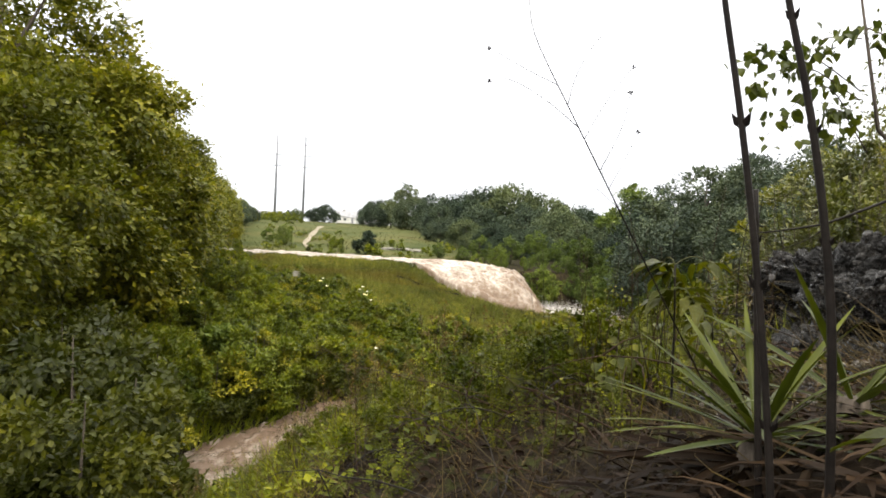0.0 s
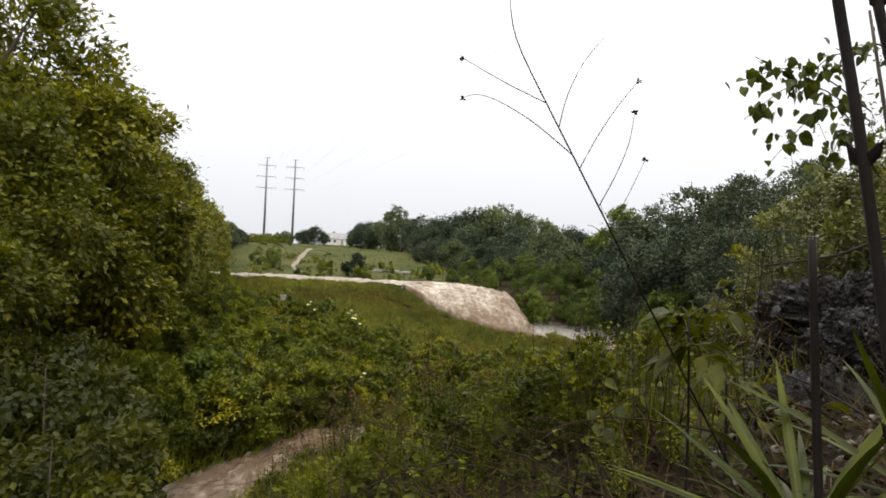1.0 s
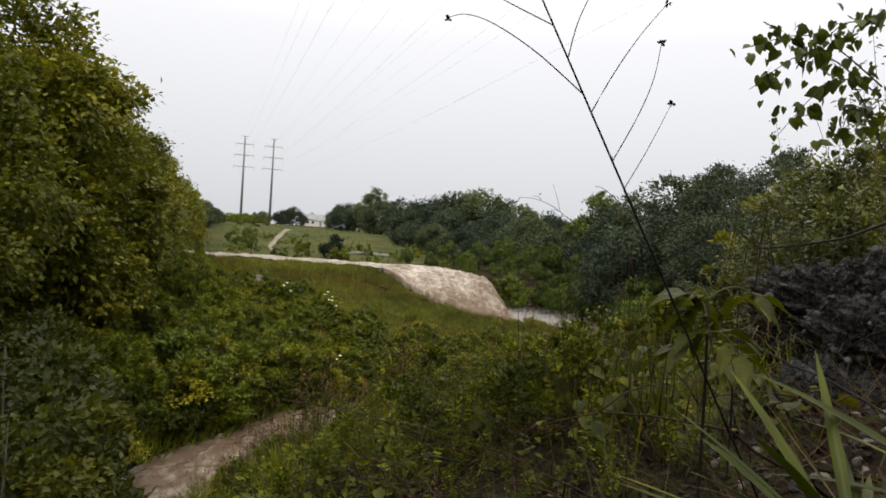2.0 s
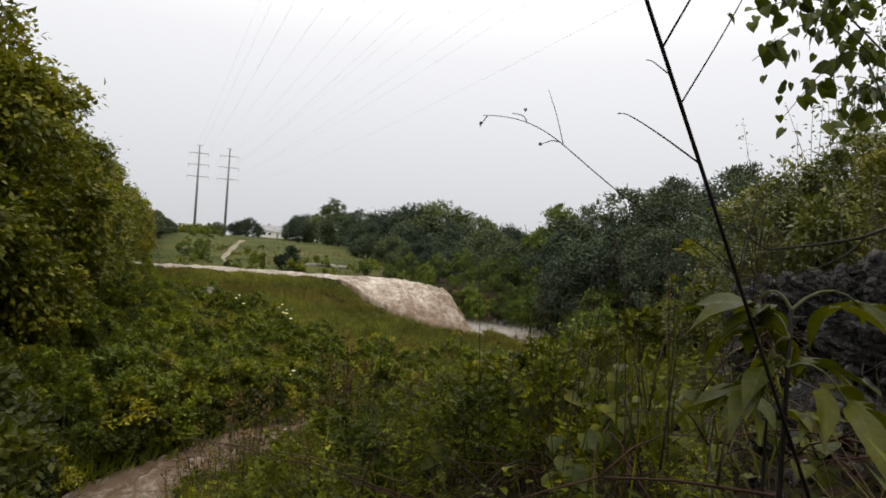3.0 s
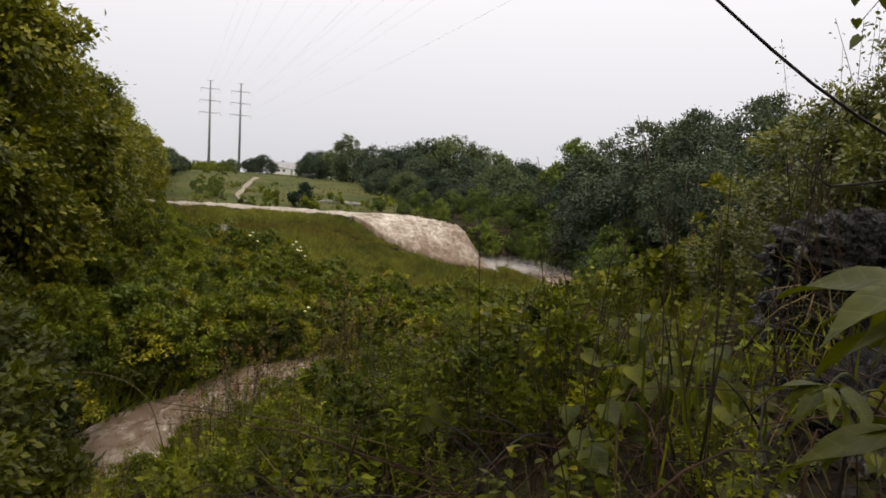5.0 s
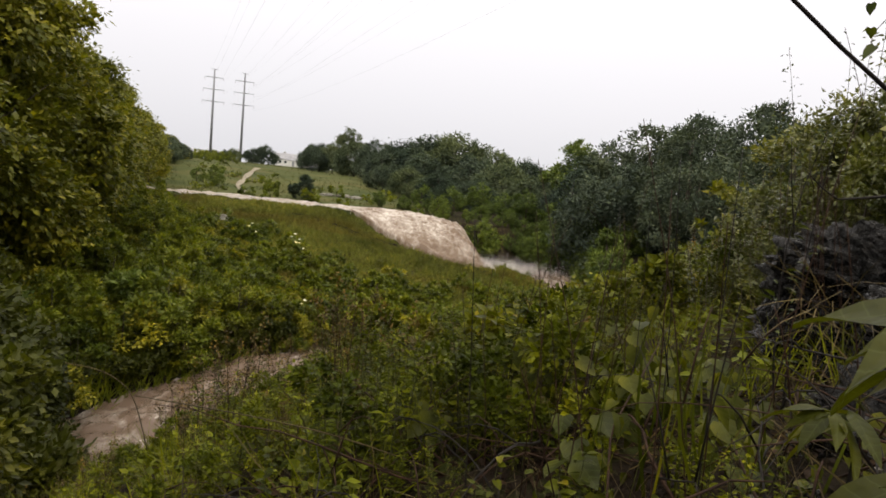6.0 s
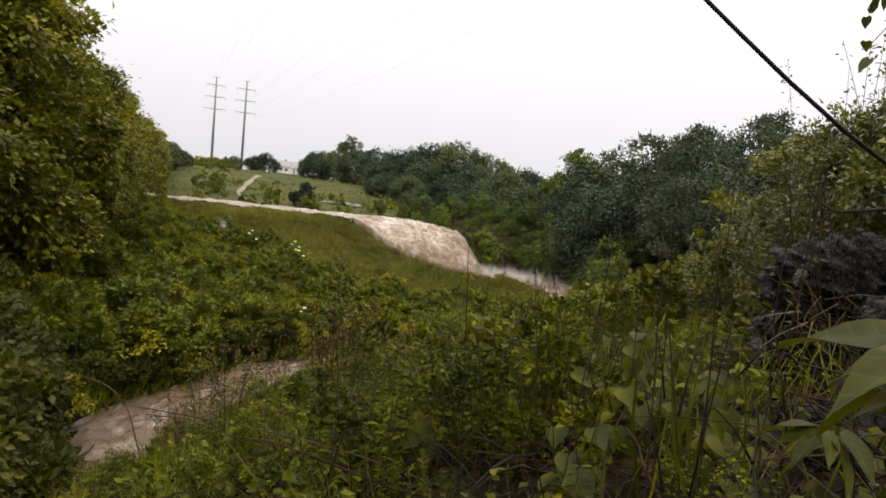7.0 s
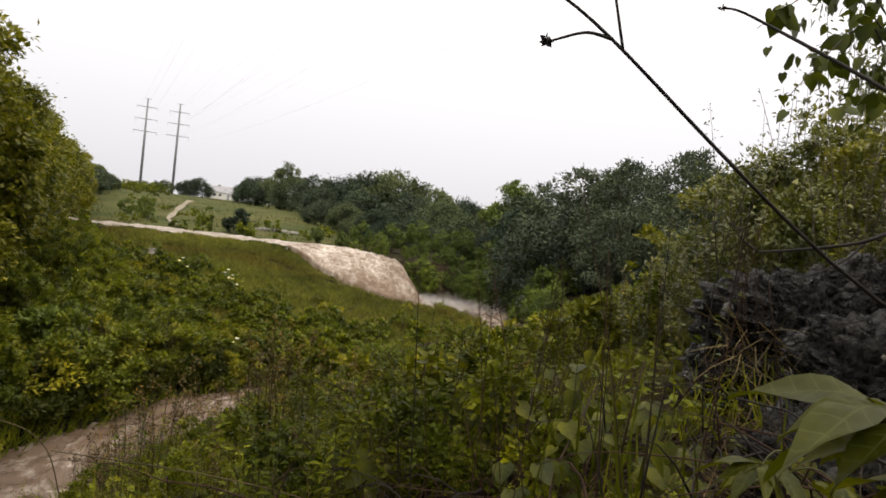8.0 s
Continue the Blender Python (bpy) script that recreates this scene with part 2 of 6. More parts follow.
M_SHEET = water_material("silty_flood_sheet", (0.19, 0.145, 0.10), (0.46, 0.40, 0.34), 2.2, (0.5, 1.0, 1.0), 0.70, 1.05, 0.3)
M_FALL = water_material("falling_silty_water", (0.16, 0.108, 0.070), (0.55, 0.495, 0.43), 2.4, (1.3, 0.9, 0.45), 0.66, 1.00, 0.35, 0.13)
M_SPRAY = plain_material("white_spray", [(0.3, (0.62, 0.58, 0.55)), (0.7, (0.80, 0.78, 0.76))], 0.4, 2.0, 0.0)

M_GLASS, _n, _l, _p = surface("window_glass")
_p.inputs["Base Color"].default_value = (0.02, 0.025, 0.03, 1)
_p.inputs["Roughness"].default_value = 0.08


def rock_material():
    """Dark wet limestone conglomerate, pitted, with paler pebbles and dry ridges."""
    m, n, l, p = surface("wet_conglomerate")
    c = n.new("ShaderNodeTexCoord")
    v = n.new("ShaderNodeTexVoronoi")
    v.inputs["Scale"].default_value = 34.0
    l.new(c.outputs["Object"], v.inputs[0])
    a = noise_tex(n, l, 7.0, 8.0, 0.72)
    b = noise_tex(n, l, 70.0, 5.0, 0.7)
    base = ramp(n, l, a, [(0.38, (0.0014, 0.0011, 0.0008)), (0.56, (0.0058, 0.0046, 0.0034)), (0.76, (0.030, 0.025, 0.019))])
    peb = ramp(n, l, v.outputs["Color"], [(0.30, (0.45, 0.45, 0.45)), (0.62, (1.0, 0.98, 0.95)), (0.85, (1.6, 1.55, 1.45)), (0.97, (3.2, 3.0, 2.8))])
    l.new(mix_col(n, l, 1.0, base, peb, "MULTIPLY"), p.inputs["Base Color"])
    l.new(ramp(n, l, b, [(0.35, (0.10, 0.10, 0.10)), (0.65, (0.36, 0.36, 0.36))]), p.inputs["Roughness"])
    p.inputs["Specular IOR Level"].default_value = 0.24
    k = n.new("ShaderNodeMath")
    k.operation = "MULTIPLY_ADD"
    l.new(v.outputs["Distance"], k.inputs[0])
    k.inputs[1].default_value = -1.2
    l.new(b, k.inputs[2])
    bump(n, l, p, k.outputs[0], 0.9, 0.03)
    return m


def soil_material():
    """Damp soil, moss and trodden grass, seen between the plants."""
    m, n, l, p = surface("damp_grassy_soil")
    a = noise_tex(n, l, 0.12, 5.0, 0.6)
    b = noise_tex(n, l, 3.0, 8.0, 0.7)
    c = noise_tex(n, l, 40.0, 6.0, 0.7)
    grass = ramp(n, l, a, [(0.35, (0.030, 0.040, 0.010)), (0.5, (0.060, 0.066, 0.017)), (0.65, (0.085, 0.075, 0.028))])
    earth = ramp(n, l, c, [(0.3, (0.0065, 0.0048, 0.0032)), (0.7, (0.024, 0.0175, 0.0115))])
    f = ramp(n, l, b, [(0.50, (0, 0, 0)), (0.66, (1, 1, 1))])
    # beyond the crest the ground is mown turf
    g, s, r = n.new("ShaderNodeNewGeometry"), n.new("ShaderNodeSeparateXYZ"), n.new("ShaderNodeMapRange")
    l.new(g.outputs["Position"], s.inputs[0])
    east, both = n.new("ShaderNodeMapRange"), n.new("ShaderNodeMath")
    east.inputs[1].default_value, east.inputs[2].default_value = 3.0, -1.0
    l.new(s.outputs["X"], east.inputs[0])
    both.operation = "MULTIPLY"
    l.new(s.outputs["Y"], r.inputs[0])
    l.new(r.outputs[0], both.inputs[0])
    l.new(east.outputs[0], both.inputs[1])
    r.inputs[1].default_value, r.inputs[2].default_value = 44.0, 47.0
    d = noise_tex(n, l, 0.16, 7.0, 0.7)
    turf = ramp(n, l, d, [(0.32, (0.032, 0.042, 0.014)), (0.5, (0.060, 0.068, 0.022)), (0.68, (0.098, 0.084, 0.034))])
    l.new(mix_col(n, l, both.outputs[0], mix_col(n, l, f, earth, grass), turf), p.inputs["Base Color"])
    p.inputs["Roughness"].default_value = 0.85
    p.inputs["Specular IOR Level"].default_value = 0.03
    bump(n, l, p, c, 0.7, 0.03)
    return m


M_ROCK, M_SOIL = rock_material(), soil_material()
M_COBBLE = plain_material("wet_dark_cobbles", [(0.3, (0.003, 0.0025, 0.002)), (0.7, (0.016, 0.013, 0.010))], 0.14, 9.0, 0.5, 0.01, gloss=0.35)
M_PALESTONE = plain_material("wet_pale_pebbles", [(0.3, (0.050, 0.042, 0.033)), (0.7, (0.17, 0.15, 0.125))], 0.25, 12.0, 0.4, 0.01, gloss=0.3)

# ---- mesh tools ----
RNG = np.random.default_rng(7)


class Build:
    """Collects vertices and faces of one mesh."""

    def __init__(self):
        self.v, self.f, self.n = [], [], 0

    def add(self, verts, faces):
        verts = np.asarray(verts, float).reshape(-1, 3)
        self.v.append(verts)
        self.f.append([np.asarray(faces, int) + self.n] if isinstance(faces, np.ndarray) else [np.asarray(k, int) + self.n for k in faces])
        self.n += len(verts)
        return self

    def mesh(self, name, material, smooth=False):
        me = bpy.data.meshes.new(name)
        verts = np.concatenate(self.v)
        faces = []
        for group in self.f:
            for k in group:
                if k.ndim == 2:
                    faces.extend(k.tolist())
                else:
                    faces.append(k.tolist())
        me.from_pydata(verts.tolist(), [], faces)
        me.materials.append(material)
        if smooth:
            me.polygons.foreach_set("use_smooth", [True] * len(me.polygons))
        me.update()
        return me


def unit(a):
    return a / np.maximum(np.linalg.norm(a, axis=-1, keepdims=True), 1e-9)


# leaf outlines: along, across, lift
RHOMB = (np.array([[0, 0, 0], [0.45, 0.5, 0.05], [1, 0, -0.05], [0.45, -0.5, 0.05]]), np.array([[0, 1, 2], [0, 2, 3]]))
OVATE = (np.array([[0, 0, 0], [0.25, 0.42, 0.06], [0.6, 0.40, 0.05], [1, 0, -0.16], [0.6, -0.40, 0.05], [0.25, -0.42, 0.06], [0.3, 0, 0.0], [0.65, 0, -0.03]]),
         np.array([[0, 1, 6], [1, 2, 7], [1, 7, 6], [2, 3, 7], [3, 4, 7], [4, 5, 6], [4, 6, 7], [5, 0, 6]]))
HEART = (np.array([[0, 0, 0], [-0.12, 0.28, 0.05], [0.12, 0.52, 0.07], [0.5, 0.42, 0.03], [1, 0, -0.14], [0.5, -0.42, 0.03], [0.12, -0.52, 0.07], [-0.12, -0.28, 0.05], [0.45, 0, -0.03]]),
         np.array([[0, 1, 2], [0, 2, 8], [2, 3, 8], [3, 4, 8], [4, 5, 8], [5, 6, 8], [6, 0, 8], [6, 7, 0]]))
LEAF6 = (np.array([[0, 0, 0], [0.3, 0.46, 0.07], [0.7, 0.36, 0.03], [1, 0, -0.14], [0.7, -0.36, 0.03], [0.3, -0.46, 0.07]]), np.array([[0, 1, 2], [0, 2, 3], [0, 3, 4], [0, 4, 5]]))
TRI = (np.array([[0, 0.5, 0], [0, -0.5, 0], [1.0, 0, -0.06]]), np.array([[0, 1, 2]]))
SPIKE = (np.array([[0, 0.5, 0], [0, -0.5, 0], [1.0, 0, 0.0]]), np.array([[0, 1, 2]]))
BLADE = (np.array([[0, 0.5, 0], [0, -0.5, 0], [0.5, 0.42, 0.0], [0.5, -0.42, 0.0], [0.85, 0.2, -0.10], [0.85, -0.2, -0.10], [1.0, 0, -0.2]]),
         np.array([[0, 1, 3], [0, 3, 2], [2, 3, 5], [2, 5, 4], [4, 5, 6]]))


def put_leaves(b, shape, base, along, up, length, width):
    """One leaf at each base, along a way, its face towards up."""
    base, along = np.atleast_2d(base), unit(np.atleast_2d(along))
    side = unit(np.cross(np.broadcast_to(up, along.shape), along))
    face = np.cross(along, side)
    length, width = np.broadcast_to(length, len(base))[:, None, None], np.broadcast_to(width, len(base))[:, None, None]
    t, tri = shape
    p = base[:, None] + t[None, :, :1] * length * along[:, None] + t[None, :, 1:2] * width * side[:, None] + t[None, :, 2:] * length * face[:, None]
    faces = (tri[None] + (np.arange(len(base)) * len(t))[:, None, None]).reshape(-1, 3)
    b.add(p.reshape(-1, 3), faces)


def tube(b, points, radii, sides=6):
    """A tapering stem along a line of points."""
    p = np.asarray(points, float)
    r = np.broadcast_to(np.asarray(radii, float), len(p))
    way = unit(np.gradient(p, axis=0))
    ref = np.where(np.abs(way[:, 2:]) > 0.9, [[1.0, 0, 0]], [[0, 0, 1.0]])
    s = unit(np.cross(way, ref))
    u = np.cross(s, way)
    a = np.linspace(0, 2 * np.pi, sides, endpoint=False)
    ring = p[:, None] + r[:, None, None] * (np.cos(a)[None, :, None] * s[:, None] + np.sin(a)[None, :, None] * u[:, None])
    f = []
    for i in range(len(p) - 1):
        for j in range(sides):
            k = (j + 1) % sides
            f.append([i * sides + j, i * sides + k, (i + 1) * sides + k, (i + 1) * sides + j])
    b.add(ring.reshape(-1, 3), np.array(f))
    b.f[-1].append(np.arange(sides)[::-1] + b.n - len(p) * sides)
    b.f[-1].append(np.arange(sides) + b.n - sides)


def bend(a, c, sag, n=6):
    """A curved line from a to c, bowed by the vector sag."""
    t = np.linspace(0, 1, n)[:, None]
    return np.asarray(a) * (1 - t) + np.asarray(c) * t + np.asarray(sag) * (4 * t * (1 - t))


def part(name, b, material, parent, label="", smooth=False):
    ob = new(name, b.mesh(name, material, smooth))
    ob.parent = parent
    if label:
        tagged(ob, label)
    return ob


def thing(name, label, category, group="", kind="", at=None):
    ob = new(name)
    ob.empty_display_size = 0.1
    if at is not None:
        ob.matrix_basis = at
    return tagged(ob, label, category, group, kind)


def box(b, lo, hi):
    x0, y0, z0 = lo
    x1, y1, z1 = hi
    b.add([[x0, y0, z0], [x1, y0, z0], [x1, y1, z0], [x0, y1, z0], [x0, y0, z1], [x1, y0, z1], [x1, y1, z1], [x0, y1, z1]],
          np.array([[0, 3, 2, 1], [4, 5, 6, 7], [0, 1, 5, 4], [1, 2, 6, 5], [2, 3, 7, 6], [3, 0, 4, 7]]))

# ---- the lie of the land ----
# middle of the flood stream: x, y, water level
STREAM = np.array([(-13.0, -6.0, -7.6), (-8.8, 5.0, -7.0), (-6.3, 14.4, -6.80), (-5.1, 18.2, -6.77), (-3.6, 21.8, -6.72), (-1.4, 24.0, -6.66), (2.6, 26.0, -6.5), (7.0, 29.2, -6.25), (10.4, 34.0, -5.95), (10.6, 40.4, -5.42), (15.0, 45.0, -5.4)])


def half_at(y):
    """Half the stream's width: a narrow run below, a broad pool under the cascade."""
    return np.interp(y, [10, 16, 20, 24, 30, 36, 39.5], [2.5, 1.95, 1.45, 0.95, 1.0, 1.3, 3.5])


CREST = -2.42


def stream_at(x, y):
    """Distance from the middle of the stream, side (1: far bank), and its water level."""
    best = np.full(np.shape(x), 1e9)
    side, level = np.ones(np.shape(x)), np.zeros(np.shape(x))
    for a, c in zip(STREAM[:-1], STREAM[1:]):
        d = c[:2] - a[:2]
        t = np.clip(((x - a[0]) * d[0] + (y - a[1]) * d[1]) / (d @ d), 0, 1)
        px, py = a[0] + t * d[0], a[1] + t * d[1]
        far = np.hypot(x - px, y - py)
        hit = far < best
        best = np.where(hit, far, best)
        side = np.where(hit, np.sign(d[0] * (y - py) - d[1] * (x - px)), side)
        level = np.where(hit, a[2] + t * (c[2] - a[2]), level)
    return best, side, level


def smooth01(t):
    t = np.clip(t, 0, 1)
    return t * t * (3 - 2 * t)


def crest_y(x):
    return 42.6 + 0.12 * np.clip(-x - 3, 0, 20)


def fall_z(x, v):
    """Level of the falling water; v runs from the near edge, 0, to the far edge, 1."""
    far = np.interp(x, [-3, -1.2, 1.2, 2.9, 4.1, 4.6, 5.1, 5.5, 5.9, 6.3, 6.7, 7.2], [-2.36, -2.22, -2.30, -2.48, -2.66, -2.92, -3.35, -3.95, -4.70, -5.2, -5.42, -5.5])
    near = np.interp(x, [-3, -2.3, -1.1, 0.7, 2.3, 3.9, 5.4, 7.2], [-2.40, -2.62, -3.38, -4.25, -4.72, -5.06, -5.25, -5.5])
    return near + (far - near) * np.clip(v, 0, 1) ** 0.5


def fall_near(x):
    return np.interp(x, [-3, -2.3, -1.1, 0.7, 2.3, 3.9, 7.2], [42.6, 42.0, 41.0, 40.0, 39.5, 39.0, 39.0])


def ground_z(x, y):
    x, y = np.asarray(x, float), np.asarray(y, float)
    ds, side, zw = stream_at(x, y)
    # the hillside that the camera stands on
    cx = np.where(x > 0, np.interp(y, [0, 1.2, 3, 8, 60], [0.52, 0.46, 0.26, 0.20, 0.18]), 0.55)
    fall = np.interp(y, [-30, 0, 5, 14, 45], [2.0, 0.0, -0.60, -3.4, -6.3])
    near = -0.72 + cx * np.clip(x, -40, 40) + fall + 0.10 * np.exp(-((x - 0.75) ** 2 + (y - 1.25) ** 2) / 0.35)
    near = np.clip(near, None, 9.0)
    near = np.maximum(near, zw + 0.25 + 0.04 * ds)
    # the far bank, a grassy face rising to the overflowing crest
    half = half_at(y)
    a, c = np.maximum(ds - half, 0), np.maximum(crest_y(x) + 1.25 * np.clip(x + 4.2, 0, 8) - y, 0)
    up = (a / np.maximum(a + c, 0.01)) ** 0.8
    far = zw + 0.25 + (CREST - 0.06 - zw - 0.25) * up
    hill = np.interp(y, [42, 44, 52, 58, 70, 85, 110, 200, 260, 600, 3000], [-2.62, -2.9, -2.85, -2.6, -2.05, -1.4, -0.75, -0.9, -0.5, -1.0, -1.0])
    hill = hill + np.interp(x, [-80, -45, -30, -16, -6, 4, 30], [0.4, 0.7, 0.8, 0.35, 0.0, -1.2, -1.2]) * smooth01((y - 50) / 30)
    far = np.where(y > crest_y(x), hill, far)
    # to the right of the plunge pool the valley side climbs again
    bank = np.minimum(zw - 0.5 + 1.1 * np.maximum(ds - half * 0.85, 0), 1e3)
    z = np.where(side > 0, far, near)
    z = np.where(ds < half * 0.85, zw - 0.55, np.minimum(z, bank + 0.1))
    v = (y - fall_near(x)) / (44.0 - fall_near(x))
    wet = (x > -3) & (x < 7.2) & (y > fall_near(x) - 0.3) & (y < 46)
    ramp_up = fall_z(x, 0 * x) - 0.06 - 0.5 * np.maximum(fall_near(x) + 0.15 - y, 0)
    z = np.where((x > -3) & (x < 6.5) & (y <= fall_near(x) + 0.15) & (y > fall_near(x) - 4), np.maximum(z, ramp_up), z)
    ahead = np.maximum(fall_near(x) + 0.15 - y, 0)
    lip = fall_z(x, 0 * x) - 0.30 - 0.10 * ahead + 2.0 * smooth01((ahead - 2.0) / 2.0)
    z = np.where((x > -2.6) & (x < 6.5) & (ahead > 0) & (ahead < 4), np.minimum(z, lip), z)
    z = np.where(wet & (y > fall_near(x) + 0.15), np.minimum(z, fall_z(x, v) - 0.28), z)
    return z


def bumps(x, y):
    return 0.05 * np.sin(2.1 * x + 0.7 * y) * np.cos(1.3 * y - 0.4 * x) + 0.03 * np.sin(5.3 * x + 1.1) * np.sin(4.7 * y + 2.0 * np.sin(x))


def lie(x, y):
    d, _, _ = stream_at(np.asarray(x, float), np.asarray(y, float))
    return ground_z(x, y) + bumps(np.asarray(x, float), np.asarray(y, float)) * np.clip(d - 1.5, 0, 1) * np.where(np.asarray(y, float) > 46, 0.0, 1.0)


def graded(spans):
    out = [spans[0][0]]
    for lo, hi, step in spans:
        out.extend(np.linspace(lo, hi, max(2, int(round((hi - lo) / step)) + 1))[1:])
    return np.array(out)


def sheet(xs, ys, height):
    gx, gy = np.meshgrid(xs, ys)
    v = np.stack([gx, gy, height(gx, gy)], -1).reshape(-1, 3)
    w, h = len(xs), len(ys)
    i = np.arange((h - 1) * w).reshape(h - 1, w)[:, :-1].ravel()
    return v, np.stack([i, i + 1, i + 1 + w, i + w], 1)


b = Build()
b.add(*sheet(graded([(-2600, -300, 400), (-300, -60, 30), (-60, -12, 2.0), (-12, -3, 0.5), (-3, 4, 0.14), (4, 18, 0.6), (18, 60, 3), (60, 300, 30), (300, 2600, 400)]),
             graded([(-600, -40, 80), (-40, -2, 2), (-2, 9, 0.15), (9, 48, 0.5), (48, 130, 2.5), (130, 300, 12), (300, 3200, 400)]), lie))
ground = tagged(new("ground", b.mesh("ground", M_SOIL, True)), "damp grassy valley ground with earth showing through", "ground", kind="structure")

# ---- flood water ----
def wave(x, y, s=1.0):
    return s * (0.06 * np.sin(1.9 * x + 2.3 * y + 1.2 * np.sin(1.3 * x)) + 0.035 * np.sin(4.3 * x - 3.1 * y + np.sin(2.2 * y)) + 0.02 * np.sin(9.1 * x + 7.7 * y))


def rough_noise(x, y, z, scale, amp):
    flat = np.stack([np.ravel(x), np.ravel(y), np.ravel(z)], 1) * scale
    return amp * np.array([noise.fractal(Vector(p), 0.8, 2.0, 4) for p in flat]).reshape(np.shape(x))


def stream_mesh():
    b = Build()
    path, u = [], np.linspace(-1, 1, 29)
    for a, c in zip(STREAM[:-1], STREAM[1:]):
        n = max(2, int(np.linalg.norm(c[:2] - a[:2]) / 0.16))
        path.extend(a + (c - a) * t for t in np.linspace(0, 1, n, endpoint=False))
    path = np.array(path + [STREAM[-1]])
    k = np.ones(13) / 13
    soft = np.stack([np.convolve(np.pad(path[:, i], 6, mode="edge"), k, "valid") for i in range(3)], 1)
    way = unit(np.gradient(soft[:, :2], axis=0))
    left = np.stack([-way[:, 1], way[:, 0]], 1)
    wide = (half_at(soft[:, 1]) + 0.3)[:, None]
    x = soft[:, None, 0] + left[:, None, 0] * u * wide
    y = soft[:, None, 1] + left[:, None, 1] * u * wide
    s = np.cumsum(np.r_[0, np.linalg.norm(np.diff(soft[:, :2], axis=0), axis=1)])[:, None] + 0 * u
    z = soft[:, None, 2] + 0 * u
    z = z + rough_noise(s * 0.55, u * wide, z * 0, 1.5, 0.11) + wave(s, u * wide, 0.6)
    w = len(u)
    i = np.arange((len(soft) - 1) * w).reshape(-1, w)[:, :-1].ravel()
    b.add(np.stack([x, y, z], -1).reshape(-1, 3), np.stack([i, i + 1, i + 1 + w, i + w], 1))
    return b


tagged(new("stream_water", stream_mesh().mesh("stream_water", M_STREAM, True)), "fast brown flood stream with pale froth in a shrubby gully", "stream", kind="structure")

b = Build()
xs, ys = np.linspace(-46, -2.4, 190), np.linspace(0, 1, 22)
gx, gv = np.meshgrid(xs, ys)
near_edge = crest_y(gx) + 0.05 + 0.25 * np.sin(gx * 0.9) + 0.12 * np.sin(gx * 2.7)
gy = near_edge + gv * (2.0 + 0.3 * np.sin(gx * 0.5))
gz = CREST + 0.10 - 0.10 * (1 - gv) ** 2 + wave(gx, gy, 0.7) + rough_noise(gx, gy, gx * 0, 1.3, 0.05)
i = np.arange(21 * 190).reshape(21, 190)[:, :-1].ravel()
b.add(np.stack([gx, gy, gz], -1).reshape(-1, 3), np.stack([i, i + 1, i + 191, i + 190], 1))
tagged(new("flood_water", b.mesh("flood_water", M_SHEET, True)), "shallow brown flood water running along the grassy crest", "water", kind="structure")

b = Build()
xs, ys = np.linspace(-3.0, 7.2, 170), np.linspace(0, 1, 90)
gx, gv = np.meshgrid(xs, ys)
gy = fall_near(gx) + gv * (44.6 - fall_near(gx))
gz = fall_z(gx, gv)
steep = np.clip((gx + 1) / 4, 0.25, 1)
gz = gz + steep * (rough_noise(gx * 0.45, gv * 8.0, gz * 0.4, 1.3, 0.20) + rough_noise(gx * 1.1, gv * 9.0, gz * 0.5, 2.6, 0.12))
gz[0] -= 0.4
gz[1] -= 0.08
i = np.arange(89 * 170).reshape(89, 170)[:, :-1].ravel()
b.add(np.stack([gx, gy, gz], -1).reshape(-1, 3), np.stack([i, i + 1, i + 171, i + 170], 1))
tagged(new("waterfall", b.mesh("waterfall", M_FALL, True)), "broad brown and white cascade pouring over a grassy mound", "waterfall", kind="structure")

b = Build()
n = 44000
c = np.stack([6.4 + np.abs(RNG.normal(0, 2.4, n)) - 0.6, 40.8 + RNG.normal(0, 1.5, n), -5.38 + np.abs(RNG.normal(0, 0.30, n))], 1)
put_leaves(b, TRI, c, RNG.normal(0, 1, (n, 3)), np.array([0.3, 0.2, 1.0]), RNG.uniform(0.015, 0.045, n), RNG.uniform(0.01, 0.03, n))
tagged(new("spray", b.mesh("spray", M_SPRAY)), "fine white spray above the foot of the cascade", "spray", kind="stuff")

# the pale track climbing the hill beyond the water
b = Build()
t = np.linspace(0, 1, 60)
tx = np.interp(t, [0, 0.2, 0.4, 0.6, 0.8, 1.0], [-9.3, -10.9, -12.3, -15.3, -17.2, -20.6])
ty = np.interp(t, [0, 0.2, 0.4, 0.6, 0.8, 1.0], [47.2, 50.5, 53.5, 61.0, 72.0, 92.0])
half = np.interp(t, [0, 0.5, 1], [0.11, 0.20, 0.36]) * (1 + 0.3 * np.sin(t * 40))
rows = np.stack([tx[:, None] + half[:, None] * np.linspace(-1, 1, 5), ty[:, None] + 0 * half[:, None] * np.linspace(-1, 1, 5)], -1)
z = lie(rows[..., 0], rows[..., 1]) + 0.10 + 0.04 * (1 - np.linspace(-1, 1, 5) ** 2)
i = np.arange(59 * 5).reshape(59, 5)[:, :-1].ravel()
b.add(np.concatenate([rows, z[..., None]], -1).reshape(-1, 3), np.stack([i, i + 1, i + 6, i + 5], 1))
tagged(new("footpath", b.mesh("footpath", M_TRACK, True)), "pale bare track winding up the far grassy hill", "path", kind="structure")

